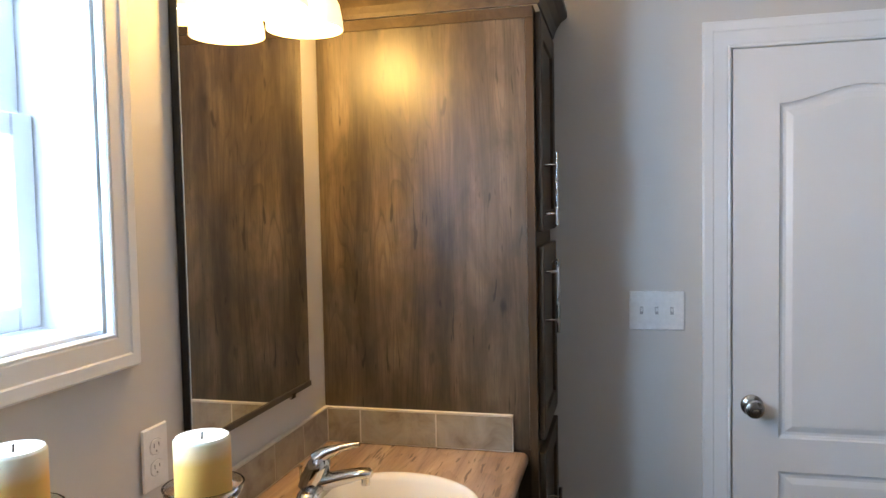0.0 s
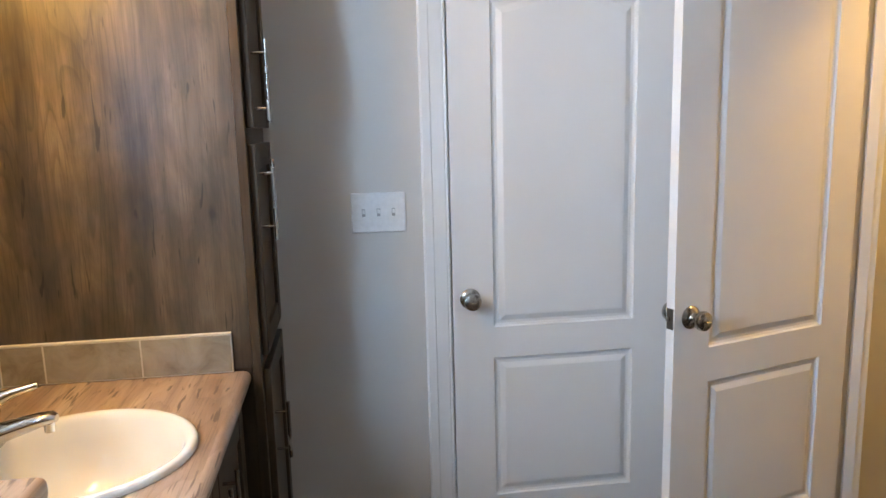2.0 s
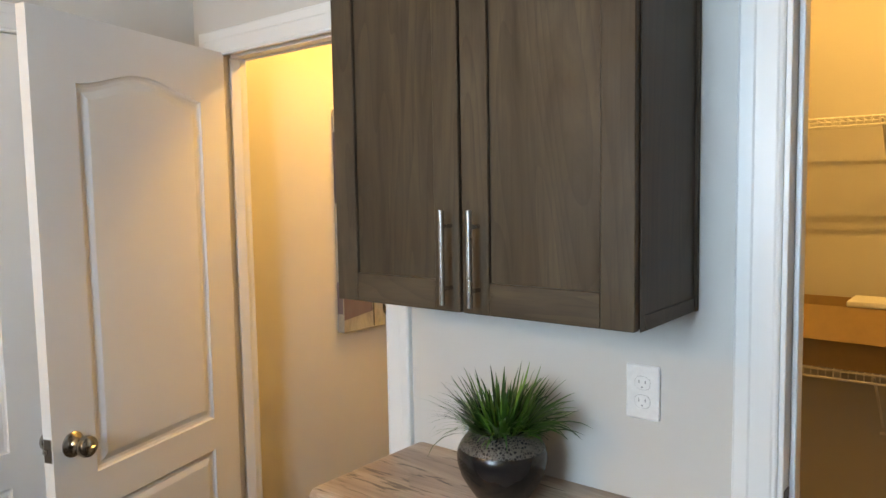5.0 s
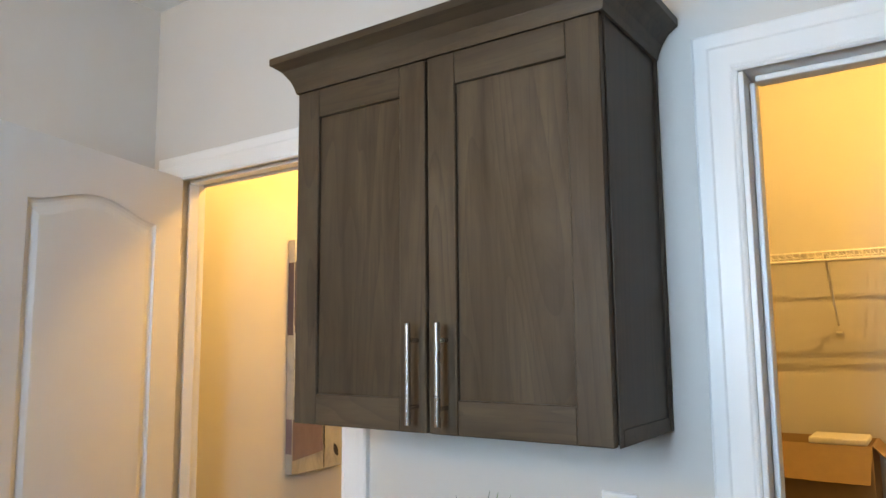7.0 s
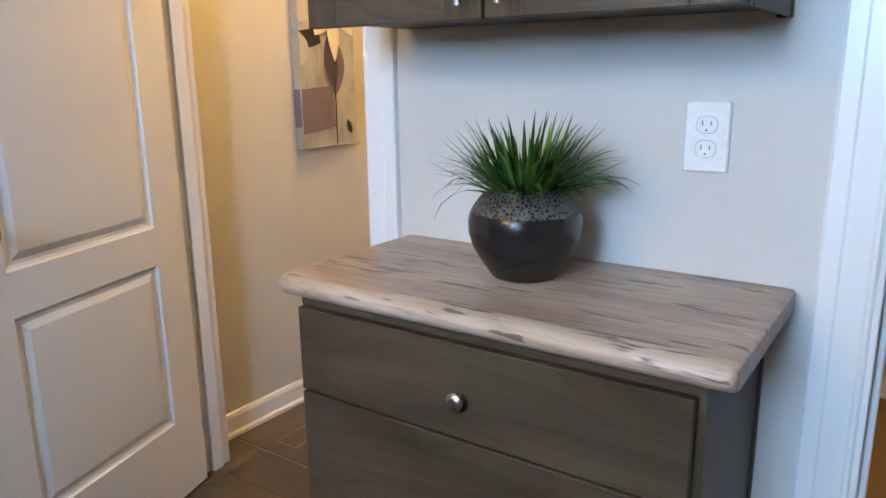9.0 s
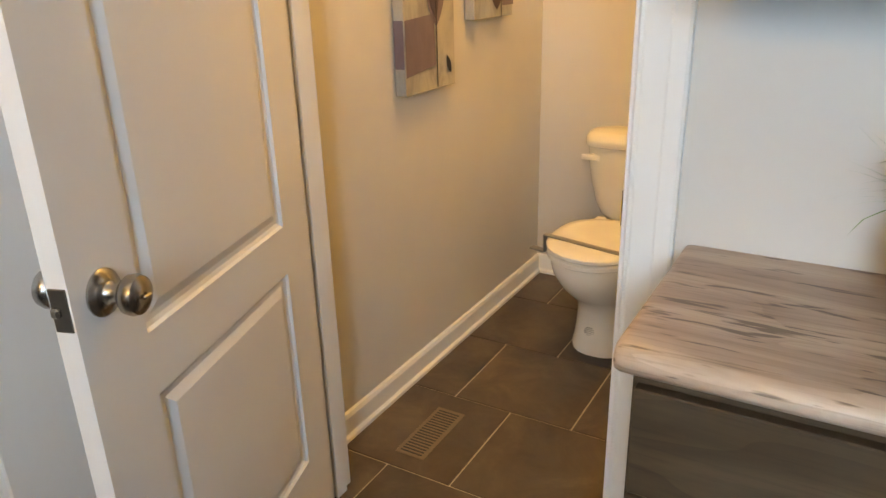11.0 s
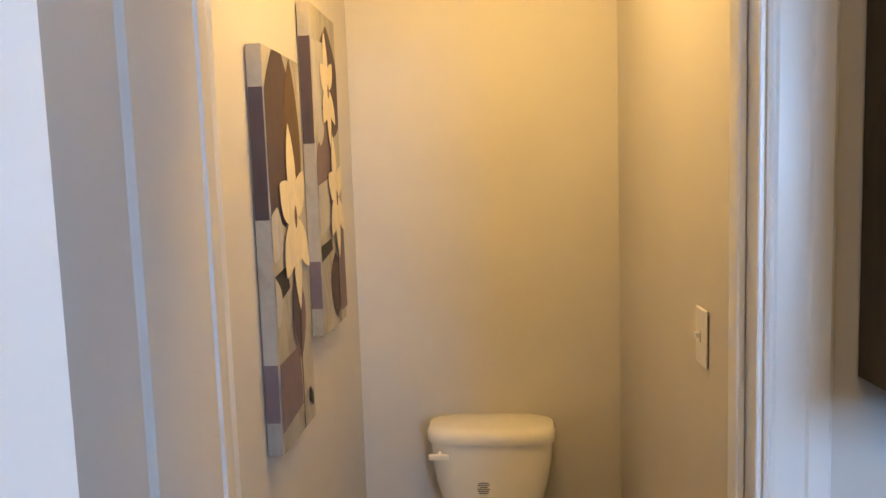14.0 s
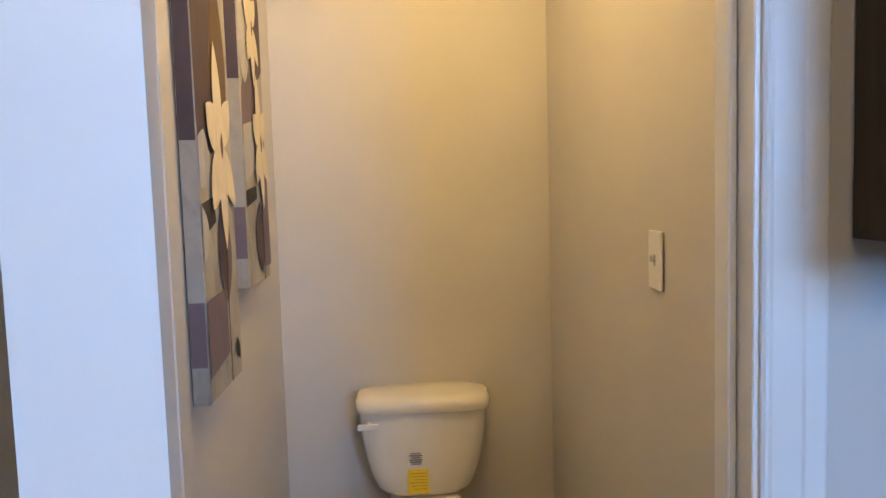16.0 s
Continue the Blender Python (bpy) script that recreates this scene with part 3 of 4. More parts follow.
for z0, z1, hz0, hz1 in ((1.492, 2.085, 1.506, 1.710), (0.915, 1.452, 1.208, 1.414), (0.10, 0.878, 0.610, 0.768)):
    dr = shaker_door(tower, place_t, 2.105, 2.490, z0, z1)
    bar_pull(dr, (-0.058, 2.150, hz0), (-0.058, 2.150, hz1), (-0.037, 0, 0), 0.005)
crown(tower, [(-0.737, 2.080), (-0.100, 2.080), (-0.100, 2.497)], [(0, -1), (1, -1), (1, 0)], 2.098)

vanity = thing("vanity_cabinet", (-0.45, 1.7, 0), "dark stained vanity cabinet below the sink", "cabinet")
part("body", box(-0.735, 1.335, 0.10, -0.205, 2.080, 0.725), CAB_Z, vanity)
part("face_frame", box(-0.2045, 1.335, 0.10, -0.185, 2.080, 0.842), CAB_Z, vanity)
part("end_panel", box(-0.735, 2.062, 0.726, -0.205, 2.080, 0.842), CAB_Z, vanity)
part("end_panel", box(-0.735, 1.335, 0.726, -0.205, 1.353, 0.842), CAB_Z, vanity)
part("toe_kick", box(-0.735, 1.335, 0, -0.25, 2.080, 0.099), TOE_SHADE, vanity)
place_v = lambda a, z, d: (-0.185 + d, a, z)
for a0, a1, hy in ((1.345, 1.700, 1.660), (1.708, 2.070, 1.745)):
    dr = shaker_door(vanity, place_v, a0, a1, 0.12, 0.80)
    bar_pull(dr, (-0.135, hy, 0.60), (-0.135, hy, 0.78), (-0.032, 0, 0), 0.005)

# worktop with an oval cut-out for the bowl
SX, SY, SA, SB = -0.405, 1.632, 0.218, 0.212
TOPZ = 0.884


def slab_with_hole(x0, y0, x1, y1, z0, z1, hole, seg=48):
    bm = bmesh.new()
    pts = [(x0, y0), (x1, y0), (x1, y1), (x0, y1)]
    for z, sign in ((z1, 1), (z0, -1)):
        outer = [bm.verts.new((*p, z)) for p in pts]
        inner = [bm.verts.new((hole[0] + hole[2] * math.cos(2 * math.pi * i / seg), hole[1] + hole[3] * math.sin(2 * math.pi * i / seg), z)) for i in range(seg)]
        edges = [bm.edges.new((outer[i], outer[(i + 1) % 4])) for i in range(4)] + [bm.edges.new((inner[i], inner[(i + 1) % seg])) for i in range(seg)]
        bmesh.ops.triangle_fill(bm, edges=edges, use_beauty=True)
        if sign > 0:
            up_o, up_i = outer, inner
    for a, b in ((up_o, outer), (up_i, inner)):
        n = len(a)
        for i in range(n):
            bm.faces.new((a[i], a[(i + 1) % n], b[(i + 1) % n], b[i]))
    return bm


vtop = thing("vanity_worktop", (-0.45, 1.7, 0.845), "rustic wood-look laminate worktop around an oval sink", "countertop")
part("slab", slab_with_hole(-0.737, 1.330, -0.158, 2.083, 0.845, TOPZ, (SX, SY, SA - 0.012, SB - 0.012)), TOP, vtop)
part("front_edge", tube([(-0.158, 1.330, 0.8645), (-0.158, 2.083, 0.8645)], 0.0194, 16), TOP, vtop, "", True)

sink = thing("sink", (SX, SY, TOPZ), "white oval drop-in sink", "sink")
prof = ((1.0, 0.001), (1.0, 0.009), (0.985, 0.014), (0.955, 0.016), (0.92, 0.013), (0.88, 0.000), (0.83, -0.035), (0.74, -0.085), (0.58, -0.122), (0.34, -0.140), (0.12, -0.144))
part("basin", rings([superellipse(SX, SY, TOPZ + z, SA * k, SB * k, 2.0, 56) for k, z in prof], cap_start=False), PORCELAIN, sink, "", True)
part("drain", lathe(((0.022, -0.1435), (0.022, -0.140), (0.017, -0.139), (0.004, -0.1385)), (SX, SY, TOPZ), 20), CHROME, sink, "", True)

faucet = thing("faucet", (-0.585, 1.66, TOPZ), "chrome single-lever bathroom faucet", "faucet")
loops = []
for k, z in ((1.0, 0.014), (1.0, 0.022), (0.88, 0.034), (0.70, 0.040)):
    loops.append(superellipse(-0.585, 1.66, TOPZ + z, 0.027 * k, 0.078 * k, 3.0, 32))
part("base_plate", rings(loops), CHROME, faucet, "", True)
part("body", tube([(-0.592, 1.66, TOPZ + 0.030), (-0.584, 1.66, TOPZ + 0.055), (-0.574, 1.66, TOPZ + 0.080), (-0.566, 1.66, TOPZ + 0.098), (-0.562, 1.66, TOPZ + 0.108)], (0.033, 0.031, 0.028, 0.024, 0.012), 24), CHROME, faucet, "", True)
part("spout", rings([[(x, 1.66 + w * math.copysign(abs(math.cos(t)) ** 0.8, math.cos(t)), TOPZ + z + h * math.sin(t)) for t in (2 * math.pi * i / 20 for i in range(20))]
                     for x, z, w, h in ((-0.590, 0.038, 0.026, 0.018), (-0.555, 0.047, 0.027, 0.020), (-0.515, 0.059, 0.024, 0.017), (-0.475, 0.070, 0.020, 0.014), (-0.452, 0.074, 0.017, 0.011), (-0.444, 0.072, 0.012, 0.007))]), CHROME, faucet, "", True)
part("aerator", lathe(((0.010, 0.046), (0.010, 0.066)), (-0.459, 1.66, TOPZ), 16), CHROME, faucet, "", True)
part("lever", tube([(-0.578, 1.66, TOPZ + 0.096), (-0.556, 1.664, TOPZ + 0.112), (-0.520, 1.670, TOPZ + 0.125), (-0.478, 1.678, TOPZ + 0.134)], (0.022, 0.017, 0.009, 0.006), 14), CHROME, faucet, "", True)
part("lift_rod", tube([(-0.620, 1.66, TOPZ + 0.030), (-0.620, 1.66, TOPZ + 0.072), (-0.620, 1.66, TOPZ + 0.080)], (0.003, 0.003, 0.006), 8), CHROME, faucet)

mirror = thing("wall_mirror", (-0.738, 1.665, 1.083), "frameless wall mirror with a dark edge above the sink", "mirror")
part("backing", box(-0.738, 1.382, 1.083, -0.722, 1.942, 2.020, 0.001), BLACK, mirror)
part("bottom_channel", box(-0.7175, 1.384, 1.0835, -0.7135, 1.941, 1.0975, 0.001), CHANNEL, mirror, "dark metal channel")
part("glass", box(-0.7215, 1.3835, 1.0845, -0.7180, 1.9405, 2.0185, 0.0008), MIRROR, mirror)
for y in (1.50, 1.83):
    part("clip", box(-0.722, y - 0.012, 1.074, -0.713, y + 0.012, 1.090, 0.002), CHROME, mirror)

light = thing("vanity_light", (-0.738, 1.645, 2.12), "two-lamp vanity light with frosted glass bowl shades", "wall lamp")
part("back_plate", box(-0.738, 1.49, 2.10, -0.715, 1.80, 2.17, 0.006), NICKEL, light)
for y in (1.744, 1.545):
    arm = part("arm", tube([(-0.716, y, 2.135), (-0.66, y, 2.150), (-0.630, y, 2.150), (-0.615, y, 2.115)], 0.007, 10), NICKEL, light, "", True)
    shade_prof = ((0.018, 0.118), (0.045, 0.110), (0.068, 0.090), (0.083, 0.058), (0.090, 0.020), (0.091, 0.0), (0.0885, 0.0), (0.087, 0.020), (0.080, 0.057), (0.065, 0.088), (0.043, 0.107), (0.018, 0.114))
    sh = part("shade", lathe(shade_prof, (-0.615, y, 1.990), 40, cap=False), SHADE, light, "lit frosted glass bowl shade", True)
    b = part("bulb", lathe(((0.010, 0.075), (0.022, 0.060), (0.027, 0.045), (0.022, 0.028), (0.008, 0.020)), (-0.615, y, 1.990), 20), BULB, sh, "", True)
    sh.visible_shadow = False
    b.visible_shadow = False

cover_plate("wall_outlet", "white duplex outlet plate on the wall beside the mirror", lambda a, z, d: (-0.738 + d, 1.283 + a, 1.105 + z), 1, "outlet", 0.075)
cover_plate("light_switch", "white triple toggle switch plate on the wall", lambda a, z, d: (0.220 + a, 2.499 - d, 1.227 + z), 3, "switch", 0.168, 0.124)

# raised ledge with candles
ledge = thing("ledge_cabinet", (-0.53, 0.85, 0), "dark base cabinet of the raised ledge", "cabinet")
part("body", box(-0.735, 0.30, 0, -0.36, 1.298, 0.958), CAB_Z, ledge)
part("door", box(-0.3595, 0.33, 0.12, -0.340, 0.80, 0.93, 0.002), CAB_Z, ledge)
part("door", box(-0.3595, 0.81, 0.12, -0.340, 1.285, 0.93, 0.002), CAB_Z, ledge)
ltop = thing("ledge_worktop", (-0.53, 0.85, 0.96), "rustic wood-look laminate ledge top with rounded edge", "countertop")
part("slab", box(-0.737, 0.29, 0.960, -0.328, 1.324, 1.0, 0.014, seg=4), TOP, ltop, "", True)


def candle(x, y, r, h, stand, label):
    z = 1.0
    holder = thing("candle_holder", (x, y, z), "clear glass pedestal candle holder on the ledge", "candle holder", "candle holders")
    part("foot", lathe(((0.045, 0.001), (0.045, 0.006), (0.020, 0.014), (0.012, 0.030), (0.016, 0.050), (0.012, 0.075), (0.018, stand - 0.030), (0.023, stand - 0.014), (0.030, stand - 0.008)), (x, y, z), 32), GLASS, holder, "", True)
    part("dish", lathe(((0.020, stand - 0.0075), (0.044, stand - 0.006), (0.051, stand + 0.003), (0.054, stand + 0.014), (0.0515, stand + 0.014), (0.0485, stand + 0.005), (0.042, stand)), (x, y, z), 36), GLASS, holder, "", True)
    c = thing("candle", (x, y, z + stand + 0.001), label, "candle", "pillar candles")
    part("wax", lathe(((r - 0.003, 0.001), (r, 0.004), (r, h - 0.004), (r - 0.003, h), (r * 0.6, h - 0.003), (0.004, h - 0.004)), (x, y, z + stand), 36), WAX, c, "", True)
    part("melted_top", lathe(((r - 0.0005, h - 0.0035), (r - 0.003, h + 0.0006), (r * 0.6, h - 0.0022), (0.004, h - 0.0032)), (x, y, z + stand), 36, cap=False), PALEWAX, c, "", True)
    part("wick", tube([(x, y, z + stand + h - 0.005), (x + 0.001, y, z + stand + h + 0.006)], 0.0012, 6), SLOT, c)


candle(-0.437, 0.978, 0.0375, 0.080, 0.175, "cream pillar candle on a glass stand")
candle(-0.600, 0.832, 0.0375, 0.088, 0.187, "cream pillar candle nearer the window")

# backsplash tiles on both walls
splash = structure("trim_backsplash", box(-0.7375, 1.330, TOPZ + 0.002, -0.7262, 2.085, 0.984), WGROUT, "grey stone-look tile backsplash with light grout")
part("grout_return", box(-0.7255, 2.0722, TOPZ + 0.002, -0.180, 2.0835, 0.984), WGROUT, splash)
for y0, y1 in ((1.340, 1.517), (1.521, 1.738), (1.742, 1.908), (1.912, 2.068)):
    part("tile", box(-0.7318, y0, TOPZ + 0.005, -0.7248, y1, 0.983, 0.001), WALLTILE, splash)
for x0, x1 in ((-0.7235, -0.626), (-0.622, -0.400), (-0.396, -0.182)):
    part("tile", box(x0, 2.0708, TOPZ + 0.005, x1, 2.0780, 0.983, 0.001), WALLTILE, splash)
part("cap_strip", box(-0.7375, 1.330, 0.9842, -0.7250, 2.085, 0.989, 0.001), WGROUT, splash)
part("cap_strip", box(-0.7245, 2.070, 0.9842, -0.180, 2.085, 0.989, 0.001), WGROUT, splash)

# ---- drawer cabinet and wall cabinet ----
wallcab = thing("wall_cabinet", (1.58, 1.137, 1.317), "dark stained two-door wall cabinet with crown moulding", "cabinet")
bm = box(1.436, 0.762, 1.322, 1.707, 0.779, 2.075, 0.001)
part("body", box(1.436, 0.779, 1.330, 1.707, 1.495, 2.075, 0.001), CAB_Z, wallcab)
part("side_panel", bm, CAB_Z, wallcab)
part("face_edge", box(1.435, 0.760, 1.317, 1.4515, 0.7615, 2.075), CAB_Z, wallcab)
part("side_rail", box(1.452, 0.7590, 1.317, 1.694, 0.7618, 1.345, 0.0008), CAB_Y, wallcab)
part("scribe_strip", box(1.6945, 0.756, 1.317, 1.7075, 0.7785, 2.075, 0.001), CAB_Z, wallcab)
place_w = lambda a, z, d: (1.435 - d, a, z)
left = shaker_door(wallcab, place_w, 1.139, 1.499, 1.319, 2.063, 0.065)
bar_pull(left, (1.383, 1.159, 1.337), (1.383, 1.159, 1.529), (0.032, 0, 0))
right = shaker_door(wallcab, place_w, 0.763, 1.132, 1.319, 2.063, 0.065)
bar_pull(right, (1.383, 1.090, 1.337), (1.383, 1.090, 1.529), (0.032, 0, 0))
crown(wallcab, [(1.707, 1.497), (1.418, 1.497), (1.418, 0.760), (1.707, 0.760)], [(0, 1), (-1, 1), (-1, -1), (0, -1)], 2.064)

base = thing("drawer_cabinet", (1.53, 1.12, 0), "dark stained three-drawer base cabinet with round knobs", "cabinet")
part("body", box(1.358, 0.753, 0.09, 1.707, 1.494, 0.846, 0.001), CAB_Z, base)
part("toe_kick", box(1.42, 0.753, 0, 1.707, 1.494, 0.089), TOE_SHADE, base)
part("face_rail", box(1.3545, 0.755, 0.826, 1.3578, 1.492, 0.845), CAB_Y, base)
part("side_scribe", box(1.690, 0.7495, 0, 1.7065, 0.7525, 0.845), CAB_Z, base)
KN = ((0.0075, 0), (0.006, 0.010), (0.010, 0.014), (0.0155, 0.019), (0.016, 0.023), (0.012, 0.027), (0.004, 0.0285))
for z0, z1 in ((0.662, 0.824), (0.375, 0.657), (0.115, 0.370)):
    dw = part("drawer", box(1.338, 0.765, z0, 1.3575, 1.488, z1, 0.0022), CAB_Y, base)
    part("knob", turned(KN, (1.3385, 1.127, (z0 + z1) / 2 - 0.008), (-1, 0, 0), 20), NICKEL, dw, "round satin nickel knob", True)

ctop = thing("counter_top", (1.53, 1.12, 0.86), "rustic wood-look laminate counter top with a rounded edge", "countertop")
ENDS = ((0.55, 0.712), (0.80, 0.715), (0.95, 0.722), (1.0, 0.734), (1.0, 1.490), (0.95, 1.502), (0.80, 1.509), (0.55, 1.512))
nose = [(1.340 - 0.030 * math.sin(math.pi * i / 12), 0.869 - 0.0205 * math.cos(math.pi * i / 12)) for i in range(13)]
flat = [(1.707, 0.8485), (1.3402, 0.8485), (1.3402, 0.8895), (1.707, 0.8895)]
part("slab", rings([[(x, y, 0.869 + (z - 0.869) * (0.55 + 0.45 * k)) for x, z in flat] for k, y in ENDS]), TOP, ctop, "", True)
part("rounded_edge", rings([[(1.340 - (1.340 - x) * k, y, 0.869 + (z - 0.869) * (0.55 + 0.45 * k)) for x, z in nose] for k, y in ENDS]), TOP, ctop, "", True)

cover_plate("wall_outlet", "white duplex outlet plate above the counter", lambda a, z, d: (1.709 - d, 0.872 - a, 1.131 + z), 1, "outlet", 0.075, 0.119)

# vase with grass
VX, VY, VZ = 1.545, 1.128, 0.890
plant = thing("potted_grass", (VX, VY, VZ), "artificial green grass in a dark glazed round vase", "plant")
vprof = ((0.0497, 0.001), (0.0573, 0.002), (0.0630, 0.010), (0.0783, 0.032), (0.0917, 0.056), (0.0988, 0.080), (0.0998, 0.100), (0.0970, 0.112), (0.0945, 0.1175))
part("vase", lathe(vprof, (VX, VY, VZ), 56), VASE, plant, "", True)
part("collar", lathe(((0.0950, 0.1165), (0.0905, 0.125), (0.082, 0.137), (0.073, 0.147), (0.064, 0.154), (0.0605, 0.160)), (VX, VY, VZ), 56, cap=False), LACE, plant, "pitted silver-grey collar", True)
part("rim", lathe(((0.060, 0.157), (0.062, 0.160), (0.061, 0.164), (0.056, 0.164), (0.054, 0.158), (0.052, 0.140), (0.02, 0.135)), (VX, VY, VZ), 48), VASE, plant, "", True)
rng = random.Random(4)
bm = bmesh.new()
for k in range(460):
    ang = rng.uniform(0, 2 * math.pi)
    lean = rng.random() ** 0.6
    r0 = 0.048 * math.sqrt(rng.random())
    length = rng.uniform(0.065, 0.155) * (1.0 + 0.12 * lean)
    width = rng.uniform(0.0022, 0.0056)
    drop = rng.uniform(-0.3, 2.1) * lean
    tilt = 0.08 + 1.05 * lean + rng.uniform(-0.15, 0.2)
    p = Vector((VX + r0 * math.cos(ang), VY + r0 * math.sin(ang), VZ + 0.140))
    out = Vector((math.cos(ang + rng.uniform(-0.5, 0.5)), math.sin(ang), 0)).normalized()
    side = Vector((-out.y, out.x, 0))
    prev = None
    n = 6
    for i in range(n + 1):
        f = i / n
        w = width * (1 - f ** 2.2) + 0.00025
        a, b = bm.verts.new(p - side * w), bm.verts.new(p + side * w + Vector((0, 0, w * 0.5)))
        if prev:
            bm.faces.new((prev[0], prev[1], b, a))
        prev = (a, b)
        t = tilt + drop * f * f
        p = p + (out * math.sin(t) + Vector((0, 0, math.cos(t)))) * (length / n)
        if p.x > 1.700:
            p.x = 1.700
tagged(part("grass_blades", bm, BLADE, plant), kind="stuff")

# strike plates on the two right-hand linings
for nm, x, y, z in (("strike_plate", 1.728, 1.6235, 0.935), ("strike_plate", 1.728, 0.5885, 0.950)):
    sp = thing(nm, (x, y, z), "small metal strike plate on the door jamb", "strike plate")
    s = 1 if y > 1 else -1
    part("plate", box(x - 0.020, y - 0.0012, z - 0.032, x + 0.014, y + 0.0012, z + 0.032, 0.0008), BRASS_DULL, sp)
    part("hole", box(x - 0.008, y + s * 0.0008 - 0.0006, z - 0.014, x + 0.006, y + s * 0.0008 + 0.0008, z + 0.014), SLOT, sp)

# ---- toilet room ----
CY = 2.005
toilet = thing("toilet", (3.0, CY, 0), "white two-piece toilet with its lid down", "toilet")


def section(x0, x1, hw, z, n=2.6, seg=44):
    return superellipse((x0 + x1) / 2, CY, z, (x1 - x0) / 2, hw, n, seg)


def oval(x0, x1, hw, z, mid=0.45, rear=3.0, seg=56):
    """A seat outline: round towards the front, squared off at the hinges."""
    out = []
    xm = x0 + (x1 - x0) * mid
    for i in range(seg):
        t = 2 * math.pi * i / seg
        c, sn = math.cos(t), math.sin(t)
        n = rear if c > 0 else 2.0
        x = xm + (x1 - xm if c > 0 else xm - x0) * math.copysign(abs(c) ** (2 / n), c)
        out.append((x, CY + hw * math.copysign(abs(sn) ** (2 / (2.0 if c <= 0 else 2.25)), sn), z))
    return out


part("tank", rings([section(3.290, 3.405, 0.100, 0.350, 3), section(3.262, 3.422, 0.138, 0.357, 3.4), section(3.250, 3.430, 0.165, 0.380, 3.6), section(3.246, 3.433, 0.187, 0.430, 4), section(3.243, 3.434, 0.204, 0.500, 4.2), section(3.241, 3.435, 0.217, 0.580, 4.4), section(3.240, 3.435, 0.222, 0.652, 4.5)]), PORCELAIN, toilet, "", True)
part("tank_lid", rings([section(3.240, 3.435, 0.221, 0.6525, 4.5), section(3.226, 3.436, 0.230, 0.657, 4.0), section(3.220, 3.437, 0.234, 0.672, 3.6), section(3.221, 3.437, 0.233, 0.692, 3.4), section(3.231, 3.435, 0.225, 0.705, 3.2), section(3.258, 3.420, 0.197, 0.711, 2.8)]), PORCELAIN, toilet, "", True)
lev = part("flush_lever", tube([(3.240, CY + 0.185, 0.622), (3.214, CY + 0.185, 0.622)], 0.010, 12), SEAT, toilet, "", True)
part("lever_arm", box(3.204, CY + 0.150, 0.611, 3.216, CY + 0.222, 0.633, 0.005, seg=2), SEAT, lev)
bowl = [(2.787, 3.190, 0.118, 0.001, 2.6), (2.786, 3.190, 0.119, 0.016, 2.6), (2.795, 3.185, 0.113, 0.050, 2.5), (2.802, 3.180, 0.110, 0.110, 2.4), (2.800, 3.175, 0.110, 0.160, 2.3), (2.782, 3.165, 0.115, 0.195, 2.2), (2.728, 3.150, 0.131, 0.235, 2.15), (2.658, 3.130, 0.150, 0.290, 2.1), (2.612, 3.120, 0.163, 0.345, 2.1), (2.598, 3.115, 0.168, 0.385, 2.1), (2.603, 3.115, 0.166, 0.404, 2.1)]
part("bowl", rings([section(a, b, w, z, n) for a, b, w, z, n in bowl]), PORCELAIN, toilet, "", True)
part("rear_shelf", box(3.080, CY - 0.125, 0.285, 3.42, CY + 0.125, 0.3495, 0.018, seg=3), PORCELAIN, toilet)
part("trapway", rings([section(2.985, 3.215, hw, z, 2.2) for hw, z in ((0.105, 0.02), (0.118, 0.05), (0.124, 0.115), (0.122, 0.185), (0.110, 0.245), (0.090, 0.284))]), PORCELAIN, toilet, "", True)
part("seat", rings([oval(2.598, 3.030, 0.164, 0.4055), oval(2.590, 3.035, 0.170, 0.410), oval(2.590, 3.035, 0.170, 0.423), oval(2.597, 3.030, 0.165, 0.4285)]), SEAT, toilet, "", True)
part("seat_lid", rings([oval(2.596, 3.005, 0.164, 0.4315), oval(2.589, 3.010, 0.169, 0.436), oval(2.589, 3.010, 0.169, 0.447), oval(2.598, 3.004, 0.162, 0.453), oval(2.640, 2.975, 0.132, 0.4555)]), SEAT, toilet, "", True)
for dy in (-0.075, 0.075):
    part("seat_hinge", box(3.008, CY + dy - 0.020, 0.4045, 3.050, CY + dy + 0.020, 0.445, 0.008, seg=3), SEAT, toilet)
INK = plain("ochre_print", (0.5, 0.33, 0.02), 0.6)
for i, w in enumerate((0.018, 0.022, 0.014, 0.022, 0.020, 0.016)):
    zz = 0.514 - i * 0.0075
    part("print_line", box(3.2385, CY + 0.031 - w, zz - 0.0012, 3.2425, CY + 0.031 + w, zz + 0.0012), PRINT, toilet)
st = part("warning_sticker", box(3.2375, CY - 0.012, 0.374, 3.2500, CY + 0.060, 0.458, 0.0004), YELLOW, toilet, "yellow warning sticker")
for i in range(6):
    part("print_line", box(3.2370, CY - 0.004, 0.444 - i * 0.011, 3.2378, CY + 0.052 - (i % 3) * 0.006, 0.4465 - i * 0.011), INK, st)
for i, w in enumerate((0.012, 0.017, 0.020, 0.018, 0.010)):
    zz = 0.104 - i * 0.007
    part("maker_mark", box(2.7990, CY + 0.020 - w, zz - 0.0016, 2.8040, CY + 0.020 + w, zz + 0.0016), FAINT, toilet)

strap = thing("seat_lock_bar", (2.70, CY, 0.457), "grey metal bar strapped across the toilet lid", "seat lock")
p0, p1 = Vector((2.740, CY + 0.176, 0.46)), Vector((2.660, CY - 0.176, 0.46))
d = (p1 - p0).normalized()
n = Vector((-d.y, d.x, 0))


